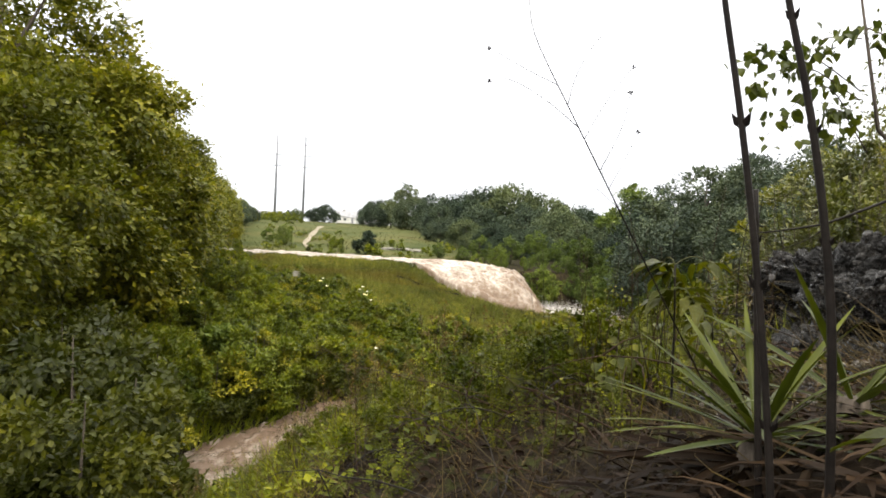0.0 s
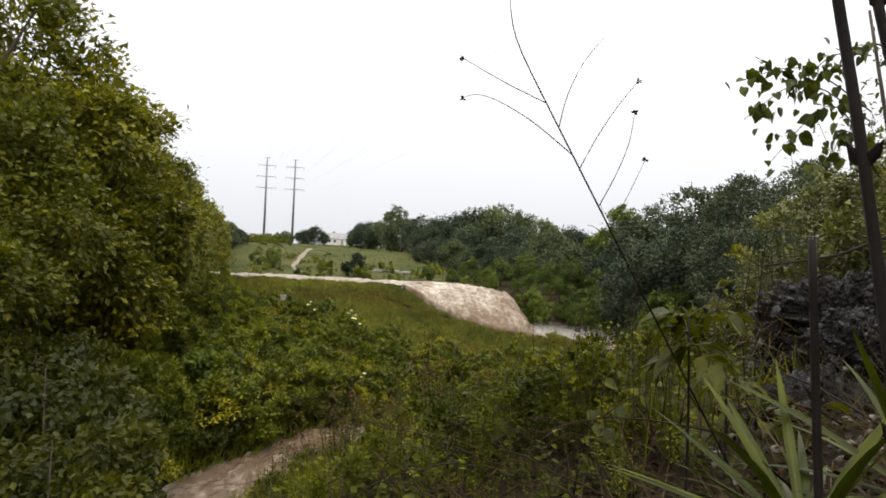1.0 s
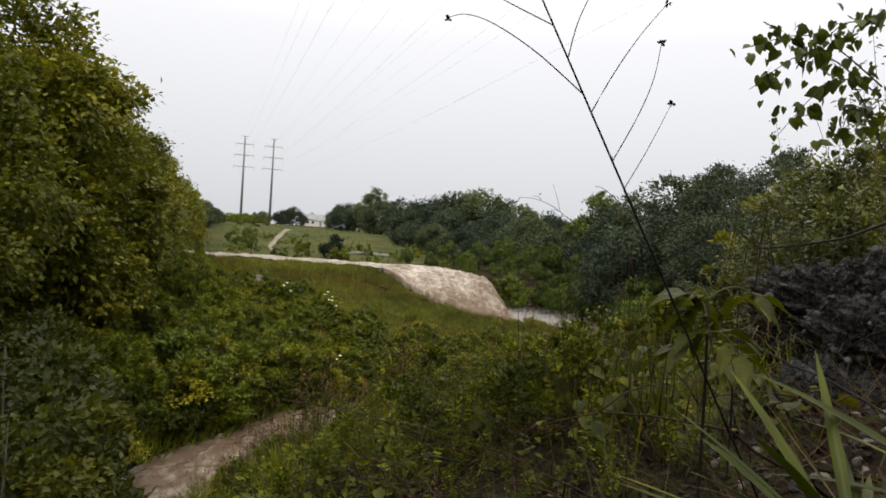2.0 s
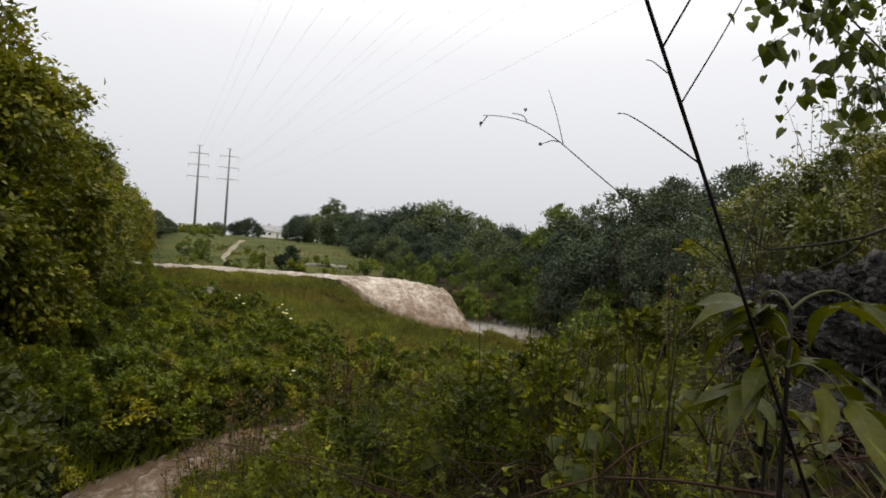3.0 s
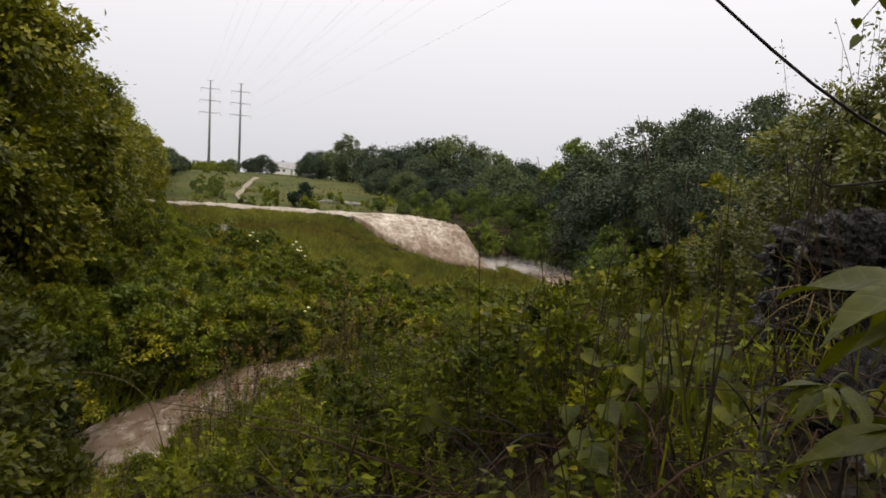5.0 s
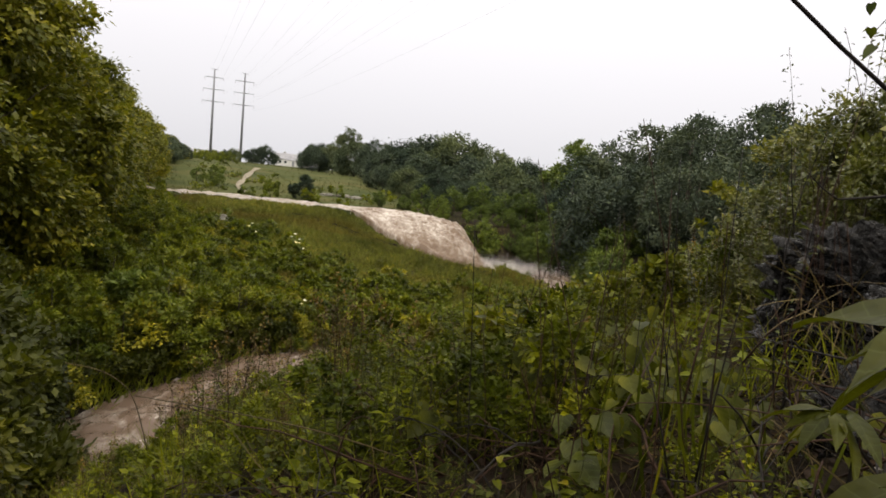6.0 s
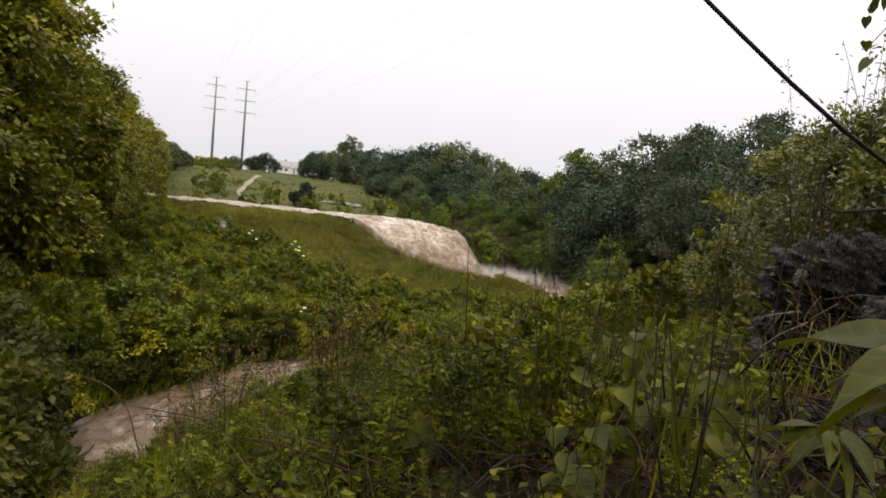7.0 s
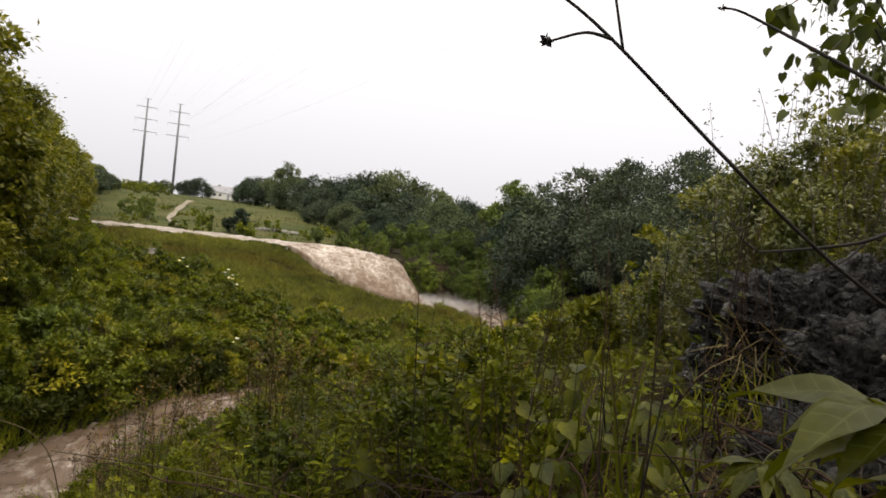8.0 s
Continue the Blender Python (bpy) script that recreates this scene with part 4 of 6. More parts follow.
def house(x, y, turn):
    z = float(lie(x, y))
    o = thing("house", "cream single-storey house with a grey gabled roof", "house", at=pose(x, y, z + 0.02, 0, 0, turn))
    b = Build()
    box(b, (-6.5, -4, -0.6), (6.5, 4, 2.7))
    b.add([[-6.5, -4, 2.7], [-6.5, 4, 2.7], [-6.5, 0, 4.7]], np.array([[0, 2, 1]]))
    b.add([[6.5, -4, 2.7], [6.5, 4, 2.7], [6.5, 0, 4.7]], np.array([[0, 1, 2]]))
    part("wall", b, M_SIDING, o)
    b = Build()
    gable(b, -6.5, 6.5, -4, 4, 2.7, 4.85)
    part("roof", b, M_ROOF, o)
    b = Build()
    box(b, (1.0, -5.4, -0.6), (6.2, -4.02, 2.3))
    part("porch", b, M_SIDING, o)
    b = Build()
    gable(b, 1.0, 6.2, -5.4, -3.0, 2.35, 3.3, 0.25)
    part("porch_roof", b, M_ROOF, o)
    for wx in (-5.0, -2.6, -0.4):
        b = Build()
        box(b, (wx - 0.6, -4.08, 0.9), (wx + 0.6, -4.005, 2.1))
        w = part("window", b, M_TRIM, o)
        b = Build()
        box(b, (wx - 0.5, -4.10, 1.0), (wx + 0.5, -4.085, 2.0))
        part("pane", b, M_GLASS, w)
    b = Build()
    box(b, (3.0, -5.47, -0.02), (3.95, -5.405, 2.0))
    part("door", b, M_ROOF, o)
    b = Build()
    box(b, (-3.4, 0.2, 4.2), (-2.6, 1.0, 5.6))
    part("chimney", b, M_STONE, o)


house(-44.6, 252.0, -14)
o = thing("farm_shed", "low grey shed at the far field's edge", "shed", at=pose(-76, 236, float(lie(-76, 236)), 0, 0, 8))
b = Build()
box(b, (-7, -3, -0.5), (7, 3, 2.2))
part("wall", b, M_SIDING, o)
b = Build()
gable(b, -7, 7, -3, 3, 2.2, 3.4)
part("roof", b, M_ROOF, o)

# ---- rock outcrop on the near hillside ----
COBBLES = []
for k in range(6):
    bm = bmesh.new()
    bmesh.ops.create_icosphere(bm, subdivisions=2, radius=1.0)
    for p in bm.verts:
        p.co *= 1 + 0.35 * noise.noise(p.co * 1.5 + Vector((k * 7.3, 0, 0)))
    me = bpy.data.meshes.new("cobble")
    bm.to_mesh(me)
    bm.free()
    me.materials.append(M_PALESTONE if k == 5 else M_COBBLE)
    COBBLES.append(me)


def rock(name, label, x, y, z, size, turn, seed, knob, fine=6):
    rng = np.random.default_rng(seed)
    bm = bmesh.new()
    bmesh.ops.create_icosphere(bm, subdivisions=fine, radius=1.0)
    v = np.array([p.co[:] for p in bm.verts])
    f = np.array([[q.index for q in p.verts] for p in bm.faces])
    bm.free()
    boxy = np.abs(v) ** 0.62 * np.sign(v)
    out = unit(v)
    v = boxy * np.array(size)
    off = rng.uniform(0, 50, 3)
    d = np.array([noise.fractal(Vector(p * 2.4 + off), 0.9, 2.1, 5) for p in v])
    warp = np.array([noise.noise_vector(Vector(p * 6 + off))[:] for p in v]) * 0.05
    flat = np.array([1.0, 1.0, 1.7])
    pit = np.array([noise.voronoi(Vector((p + w) * flat * 8 + off))[0][0] for p, w in zip(v, warp)])
    small = np.array([noise.voronoi(Vector((p + w) * flat * 22 + off))[0][0] for p, w in zip(v, warp)])
    crag = np.array([noise.ridged_multi_fractal(Vector((p + w) * 9 + off), 0.8, 2.2, 4, 1.0, 2.0) for p, w in zip(v, warp)])
    v = v + out * (0.12 * d - knob * 1.2 * (pit - 0.4) - 0.10 * (small - 0.4) + 0.030 * (crag - 1.0))[:, None]
    v[:, 0] += 0.34 * v[:, 2]
    b = Build()
    b.add(v, f)
    ob = new(name, b.mesh(name, M_ROCK))
    ob.matrix_basis = pose(x, y, z, 0, 0, turn)
    tagged(ob, label, "rock", "hillside outcrop")
    if fine > 5:
        # rounded stones set in the rock
        spots = rng.choice(len(v), 110, replace=False)
        for k, q in enumerate(spots):
            s = rng.uniform(0.012, 0.045) * (0.4 if k % 6 == 5 else 1.0)
            c = new("cobble", COBBLES[k % 6])
            c.parent = ob
            c.matrix_basis = pose(*v[q], rng.uniform(0, 360), rng.uniform(0, 360), 0) @ Matrix.Diagonal((s, s * 0.8, s * 0.6, 1))
    return ob


rock("rock_outcrop", "dark wet pitted conglomerate boulder on the slope", 2.62, 3.95, -0.42, (0.60, 0.48, 0.44), 6, 3, 0.13)
rock("rock_outcrop", "lower shelf of dark wet pebbly conglomerate", 2.20, 3.12, -0.42, (0.38, 0.30, 0.29), -14, 5, 0.11)
rock("rock_outcrop", "broken dark stones at the outcrop's foot", 1.74, 2.80, -0.62, (0.34, 0.32, 0.17), 30, 8, 0.09)

rng = np.random.default_rng(81)
PEB = []
for k in range(4):
    bm = bmesh.new()
    bmesh.ops.create_icosphere(bm, subdivisions=2, radius=1.0)
    for p in bm.verts:
        p.co *= 1 + 0.3 * noise.noise(p.co * 1.7 + Vector((k * 9.1, 0, 0)))
    me = bpy.data.meshes.new("pebble")
    bm.to_mesh(me)
    bm.free()
    me.materials.append(M_PALESTONE if k % 2 else M_COBBLE)
    PEB.append(me)
for k in range(80):
    x, y = rng.uniform(0.95, 1.7), rng.uniform(2.0, 2.6)
    s = rng.uniform(0.008, 0.028)
    o = new("pebble", PEB[k % 4])
    o.matrix_basis = pose(x, y, float(lie(x, y)) + s * 0.3, rng.uniform(0, 360), 0, rng.uniform(0, 360)) @ Matrix.Diagonal((s, s * 0.8, s * 0.55, 1))
    tagged(o, "small wet stone on the bare slope", "stone", "loose stones")

# ---- weeds of the near bank ----
def weed(name, label, seed, height, stems, leaves, leaf, leaf_mat, shape=OVATE, head=None, spread=0.3, stem_mat=None, width=0.5):
    rng = np.random.default_rng(seed)
    o = thing(name, label, "weed", "weeds of the near bank")
    fo = Build()
    for _ in range(stems):
        st, hd = Build(), Build()
        a = rng.uniform(0, 2 * np.pi)
        r = spread * np.sqrt(rng.uniform(0.02, 1))
        h = height * rng.uniform(0.65, 1.08)
        foot = np.array([r * 0.45 * np.cos(a), r * 0.45 * np.sin(a), -0.06])
        tip = np.array([r * np.cos(a), r * np.sin(a), h])
        line = bend(foot, tip, rng.normal(0, 0.05, 3), 6)
        tube(st, line, np.linspace(0.0045, 0.0015, 6), 4)
        n = leaves
        t = rng.uniform(0.18, 1.0, n)
        p = np.stack([np.interp(t, np.linspace(0, 1, 6), line[:, i]) for i in range(3)], 1)
        th = rng.uniform(0, 2 * np.pi, n)
        along = np.stack([np.cos(th), np.sin(th), rng.uniform(-0.35, 0.6, n)], 1)
        ln = leaf * rng.uniform(0.55, 1.25, n) * (1.15 - 0.55 * t)
        put_leaves(fo, shape, p + along * 0.012, along, np.array([0, 0, 1.0]) + rng.normal(0, 0.35, (n, 3)), ln, ln * width)
        if head:
            kind, m, size = head
            c = tip + rng.normal(0, 0.02, (m, 3)) * np.array([1, 1, 1.6])
            put_leaves(hd, RHOMB, c, rng.normal(0, 1, (m, 3)) + np.array([0, 0, 0.6]), rng.normal(0, 1, (m, 3)), size * rng.uniform(0.6, 1.3, m), size * 0.6)
            part("flower_head", hd, head[0], o)
        part("stem", st, stem_mat or M_STEM, o)
    part("foliage", fo, leaf_mat, o)
    return o


G1 = weed("ragweed", "leafy green weed clump on the near bank", 91, 0.75, 9, 44, 0.060, M_WEED, LEAF6, spread=0.30)
G2 = weed("goldenrod", "yellow-topped goldenrod among bank weeds", 92, 0.90, 8, 44, 0.062, M_WEED, LEAF6, head=(M_SEED, 14, 0.024), spread=0.26, width=0.36)
G3 = weed("sunflower_weed", "broad-leaved green weed on the bank", 93, 0.60, 6, 22, 0.075, M_VINE, HEART, spread=0.28, width=0.8)
G4 = weed("dry_weed", "brown seeding weed with thin stems", 94, 0.95, 8, 20, 0.04, M_STRAW, RHOMB, head=(M_SEED, 18, 0.028), spread=0.22, stem_mat=M_REDSTEM, width=0.3)
G5 = weed("bush_weed", "bushy pale green weed with small leaves", 95, 0.80, 10, 50, 0.046, M_VINE, LEAF6, spread=0.36, width=0.55)
G6 = weed("daisy_weed", "weed with small yellow flowers", 96, 0.70, 7, 50, 0.05, M_WEED, RHOMB, head=(M_GOLD, 4, 0.012), spread=0.25, width=0.4)


def near_ok(x, y):
    d, side, _ = stream_at(np.array([x]), np.array([y]))
    if side[0] > 0 or d[0] < 1.6:
        return False
    if y < 2.35 or (x > 1.0 and y < 4.3) or (x > 1.55 and y < 5.6):
        return False
    if np.hypot(x - 0.2, y - 1.2) < 1.25:
        return False
    return x > -0.62 * y + 0.35 and x < 0.85 * y


def bank_line(x, y):
    """How high the plants of the near bank grow: a level that falls away with distance from the path."""
    far = np.hypot(x - 0.2, y - 1.38)
    u = (x - 0.2) / max(y - 1.38, 0.3)
    return -far * np.interp(u, [-0.5, -0.36, -0.3, -0.2, -0.12, -0.07, 0.016, 0.12, 0.25, 0.33, 0.4, 0.5, 0.65], [0.66, 0.47, 0.41, 0.355, 0.31, 0.265, 0.215, 0.195, 0.165, 0.14, 0.10, 0.06, 0.0])


def grown(x, y, height, rng, least=0.4, most=1.5):
    room = (bank_line(x, y) - float(lie(x, y))) / height
    return float(np.clip(room * rng.uniform(0.72, 1.02), least, most))


rng = np.random.default_rng(101)
spots = []
for lo, hi, n, gap in ((2.3, 3.3, 24, 0.22), (3.3, 4.4, 30, 0.24), (4.4, 7.5, 84, 0.3), (7.5, 14, 56, 0.5)):
    got = []
    for _ in range(n * 60):
        if len(got) >= n:
            break
        x, y = rng.uniform(-5, 6), rng.uniform(lo, hi)
        if near_ok(x, y) and all((x - p[0]) ** 2 + (y - p[1]) ** 2 > gap * gap for p in got):
            got.append((x, y))
    spots += got
pick = []
for x, y in spots:
    left = np.clip((0.4 - x) / 1.4, 0, 1)
    w = np.array([0.26, 0.26 + 0.1 * left, 0.10 * (1 - left), 0.05 + 0.34 * left, 0.26, 0.05 + 0.03 * left])
    pick.append(rng.choice(6, p=w / w.sum()))
for k, proto in enumerate((G1, G2, G3, G4, G5, G6)):
    plant_out(proto, [(x, y, grown(x, y, (0.75, 0.9, 0.6, 0.95, 0.8, 0.7)[k], rng) * (1.0 if y > 3.3 else 0.45), rng.uniform(0, 360)) for (x, y), q in zip(spots, pick) if q == k])

# tall brown weeds standing out over the water's edge
edge_rng = np.random.default_rng(108)
for x, y in scatter(edge_rng, 30, lambda r: (r.uniform(-3.2, 0.6), r.uniform(3.4, 8.5)), lambda x, y: -0.34 < (x - 0.2) / (y - 1.38) < -0.04 and near_ok(x, y)):
    proto, h = (G4, 0.95) if edge_rng.uniform() < 0.6 else (G2, 0.9)
    o = copy_thing(proto, pose(0, 0, 0))
    s = grown(x, y, h, edge_rng, 0.5, 1.5) * edge_rng.uniform(1.2, 1.75)
    o.matrix_basis = pose(x, y, float(lie(x, y)) - 0.03, 0, 0, edge_rng.uniform(0, 360)) @ Matrix.Scale(s, 4)

# leafy clumps that make up most of the bank
K1 = tree("bank_clump", "dense leafy green clump on the near bank", 97, 0.85, 0.42, 0.05, M_WEED, 56, 24, 0.052, trunk=0.008, category="weed", shape=RHOMB)
K2 = tree("bank_clump", "dense broad-leaved clump on the near bank", 98, 0.75, 0.40, 0.05, M_VINE, 40, 20, 0.066, trunk=0.008, category="weed", shape=RHOMB)
K3 = tree("bank_clump", "yellowing leafy clump on the near bank", 99, 0.90, 0.36, 0.05, M_WEED, 56, 26, 0.044, trunk=0.008, category="weed", shape=RHOMB)
for o in (K1, K2, K3):
    tagged(o, group="leafy bank clumps")
rng = np.random.default_rng(106)
got = []
for _ in range(9000):
    x, y = rng.uniform(-4, 5), 3.4 + 8.5 * rng.uniform(0, 1) ** 1.25
    if len(got) < 130 and near_ok(x, y) and x > -0.42 * (y - 1.4) + 0.2 and all((x - p[0]) ** 2 + (y - p[1]) ** 2 > (0.14 + 0.035 * y) ** 2 for p in got):
        got.append((x, y))
for k, (proto, h) in enumerate(((K1, 0.85), (K2, 0.75), (K3, 0.9))):
    plant_out(proto, [(x, y, grown(x, y, h, rng, 0.35, 1.6), rng.uniform(0, 360)) for x, y in (got[::2] if k == 0 else got[1::4] if k == 1 else got[3::4])])

# bushes further along the near hillside
B1 = tree("hillside_bush", "green leafy bush on the near hillside", 111, 1.5, 0.8, 0.05, M_SHRUB, 110, 34, 0.085, trunk=0.02, category="bush")
B2 = tree("hillside_bush", "bright yellow-green bush below the outcrop", 112, 1.3, 0.7, 0.05, M_ELM, 110, 34, 0.08, trunk=0.02, category="bush")
tagged(B1, group="hillside bushes"), tagged(B2, group="hillside bushes")
rng = np.random.default_rng(102)
sp = [(x, y) for x, y in scatter(rng, 60, lambda r: (r.uniform(0.5, 12), r.uniform(8, 27)), lambda x, y: 0.02 * y < x < 0.72 * y and stream_at(np.array([x]), np.array([y]))[0][0] > 2.4 and stream_at(np.array([x]), np.array([y]))[1][0] < 0)]
plant_out(B1, [(x, y, grown(x, y, 1.5, rng, 0.3, 1.6), rng.uniform(0, 360)) for x, y in sp[::2]])
plant_out(B2, [(x, y, grown(x, y, 1.3, rng, 0.3, 1.5), rng.uniform(0, 360)) for x, y in sp[1::2]] + [(2.5, 6.4, 0.62, 10), (3.0, 6.0, 0.6, 80)])
YT = tree("willow_sapling", "slender sapling with a bright yellow tip", 113, 1.7, 0.26, 0.25, M_ELM, 46, 14, 0.07, trunk=0.012, category="sapling")
plant_out(YT, top_scale([(3.40, 7.3, 0.30, 0), (3.0, 7.0, -0.35, 90), (3.6, 7.5, -0.15, 150), (2.6, 6.9, -0.55, 40)], 1.7))
# side trees wear the darkened green: shade painted into their leaves
SH = tree("side_tree", "leafy green tree on the near bank beside the water", 114, 2.6, 0.9, 0.1, M_SHADED, 280, 40, 0.075, trunk=0.03, category="tree", shape=RHOMB)
plant_out(SH, top_scale([(-5.2, 9.4, -2.6, 0), (-7.3, 12.2, -2.6, 100), (-8.6, 13.6, -2.3, 200), (-9.0, 15.4, -2.6, 20), (-6.6, 10.6, -2.2, 55), (-7.9, 14.4, -3.6, 140), (-5.0, 8.0, -2.4, 250)], 2.6))

# thicket above the outcrop
TH1 = weed("thicket_shrub", "wiry wet shrub with small rounded leaves", 121, 1.25, 18, 70, 0.042, M_WET, RHOMB, spread=0.48, stem_mat=M_BARK, width=0.7)
TH2 = weed("thicket_shrub", "thin-stemmed olive shrub above the rock", 122, 1.35, 20, 80, 0.055, M_WEED, RHOMB, spread=0.55, stem_mat=M_BARK, width=0.34)
for o in (TH1, TH2):
    tagged(o, category="shrub", group="thicket above the rock")
plant_out(TH1, [(2.9, 4.7, 0.62, 0), (3.3, 5.3, 0.85, 60), (3.6, 4.6, 0.9, 180), (3.5, 6.2, 0.9, 240), (3.2, 3.7, 0.85, 300), (4.2, 5.6, 0.9, 20), (2.75, 5.2, 0.72, 100), (3.05, 5.0, 0.95, 200), (3.4, 4.4, 1.05, 111), (3.9, 5.0, 1.15, 222), (3.1, 4.2, 0.85, 333), (4.4, 6.2, 1.1, 44), (3.7, 5.6, 1.1, 155), (2.6, 5.6, 0.6, 266), (3.2, 5.8, 1.0, 12), (3.6, 6.4, 1.1, 80), (4.3, 6.9, 1.25, 150), (4.0, 5.6, 1.25, 300), (2.9, 6.3, 0.8, 190), (4.9, 7.2, 1.3, 77)])
plant_out(TH2, [(3.1, 4.3, 0.75, 0), (2.95, 5.2, 0.65, 45), (3.7, 5.4, 0.9, 90), (4.1, 6.6, 1.0, 150), (4.6, 7.4, 1.0, 10), (5.4, 8.6, 1.1, 100), (3.4, 2.9, 0.8, 55)])

B4 = tree("thicket_bush", "dense olive bush above the outcrop", 115, 1.3, 0.6, 0.1, M_WET, 110, 44, 0.042, trunk=0.015, category="bush")
tagged(B4, group="thicket above the rock")
plant_out(B4, [(3.75, 4.8, 0.9, 50), (4.2, 6.0, 0.95, 150), (4.4, 5.1, 1.0, 66), (3.7, 6.2, 0.75, 99), (3.1, 3.0, 0.95, 133), (4.0, 3.9, 1.2, 166), (4.8, 6.0, 1.2, 10), (3.4, 3.5, 1.0, 222), (3.6, 3.9, 0.95, 300), (4.9, 6.9, 1.05, 70), (5.6, 8.2, 1.1, 120), (2.9, 2.5, 0.8, 170), (3.4, 5.1, 1.1, 20), (3.7, 5.6, 1.2, 70), (3.1, 5.7, 0.95, 140), (3.0, 4.9, 0.85, 210), (3.5, 4.5, 1.0, 280)])

B5 = tree("tall_bush", "tall olive-green bush rising behind the outcrop", 116, 2.0, 0.62, 0.15, M_WET, 150, 40, 0.045, trunk=0.02, category="bush", airy=0.7)
tagged(B5, group="thicket above the rock")
plant_out(B5, top_scale([(3.55, 5.2, 0.95, 0), (3.95, 5.1, 1.15, 70), (4.35, 5.3, 1.35, 150), (4.0, 5.8, 1.25, 210), (4.7, 5.7, 1.6, 290), (3.3, 5.6, 0.80, 40)], 2.0))

# low leaf cover and grass between the weeds
rng = np.random.default_rng(103)
base = np.array(scatter(rng, 15000, lambda r: (r.uniform(-4.5, 4), 1.6 + 9 * r.uniform(0, 1) ** 1.4), lambda x, y: -0.62 * y + 0.2 < x < 0.9 * y and (y > 3.5 or (x < 0.2 and y > 2.9)), 4))
b = Build()
th = rng.uniform(0, 2 * np.pi, len(base))
p = np.c_[base, lie(base[:, 0], base[:, 1]) + rng.uniform(0.0, 0.16, len(base))]
ln = rng.uniform(0.03, 0.075, len(base))
put_leaves(b, RHOMB, p, np.stack([np.cos(th), np.sin(th), rng.uniform(-0.4, 0.5, len(base))], 1), np.array([0, 0, 1.0]) + rng.normal(0, 0.4, (len(base), 3)), ln, ln * 0.6)
tagged(new("ground_cover", b.mesh("ground_cover", M_WEED)), "low green leaves covering the near bank", "undergrowth", kind="stuff")
wide_ok = lambda x, y: -0.62 * y + 0.2 < x < 0.9 * y
grass_field("bank_grass", "long green grass on the near bank", np.random.default_rng(104), 9000, lambda r: (r.uniform(-4.5, 3.6), 3.2 + 7.5 * r.uniform(0, 1) ** 1.1), wide_ok, 0.30, 0.006, M_WEED, 0.5, 10, 0.07, BLADE)
grass_field("dry_grass", "dead straw lying through the bank weeds", np.random.default_rng(105), 6400, lambda r: (r.uniform(-3.5, 3.4), 1.3 + 6 * r.uniform(0, 1) ** 1.3), wide_ok, 0.34, 0.003, M_STRAW, 1.6, 8, 0.09, BLADE)

b = Build()
rng = np.random.default_rng(107)
n = 26
p = np.c_[rng.normal(1.0, 0.10, n), rng.normal(2.75, 0.14, n), np.zeros(n)]
p[:, 2] = lie(p[:, 0], p[:, 1]) - 0.02
put_leaves(b, BLADE, p, np.c_[rng.normal(0, 0.14, (n, 2)), np.ones(n)], np.c_[rng.normal(0, 1, (n, 2)), np.zeros(n)], rng.uniform(0.25, 0.5, n), rng.uniform(0.006, 0.011, n))
tagged(new("reed_tuft", b.mesh("reed_tuft", M_VINE)), "upright green reed blades by the outcrop", "reeds", kind="stuff")

# ---- dead branches and twigs ----
rng = np.random.default_rng(131)
for k in range(70):
    x, y = rng.uniform(-0.5, 1.6), rng.uniform(2.0, 3.6)
    z = float(lie(x, y))
    a = rng.uniform(0, 2 * np.pi)
    ln = rng.uniform(0.35, 0.9)
    b = Build()
    e = np.array([np.cos(a) * ln, np.sin(a) * ln, rng.uniform(-0.05, 0.25)])
    main = bend((0, 0, 0), e, (0, 0, rng.uniform(0.0, 0.12)), 8) + rng.normal(0, 0.008, (8, 3))
    tube(b, main, np.linspace(rng.uniform(0.002, 0.0055), 0.001, 8), 5)
    for j in (3, 5):
        tube(b, bend(main[j], main[j] + rng.normal(0, 0.12, 3), (0, 0, 0.03), 4), np.linspace(0.003, 0.001, 4), 4)
    ob = new("dead_branch", b.mesh("dead_branch", M_DARKSTEM if k % 2 else M_REDSTEM, True))
    ob.matrix_basis = pose(x, y, z + 0.02)
    tagged(ob, "dead wet branch lying in the weeds", "branch", "fallen branches")


def stick(name, label, category, material, lines, group=""):
    """A dry stalk or branch: each line is points and the radii of its two ends; the first is the main stem."""
    o = thing(name, label, category, group)
    for k, (points, r0, r1) in enumerate(lines):
        pts = np.array(points, float)
        t = np.linspace(0, 1, len(pts))
        s = np.linspace(0, 1, max(6, 3 * len(pts)))
        sm = np.stack([np.interp(s, t, pts[:, i]) for i in range(3)], 1)
        for _ in range(2):
            sm[1:-1] = (sm[:-2] + 2 * sm[1:-1] + sm[2:]) / 4
        b = Build()
        tube(b, sm, np.linspace(r0, r1, len(sm)), 7)
        part("stem" if k == 0 else "twig", b, material, o, smooth=True)
    return o


def buds(o, places, size, material):
    for x, y, z in places:
        b = Build()
        n = 10
        put_leaves(b, RHOMB, np.tile([x, y, z], (n, 1)), RNG.normal(0, 1, (n, 3)), RNG.normal(0, 1, (n, 3)), size, size * 0.6)
        part("seed_head", b, material, o)


def on_stalk(z):
    """A point of the tall dead stalk, which leans back over the path."""
    return (0.318 - 0.690 * (z - 0.22), 1.471 - 0.444 * (z - 0.22), z)


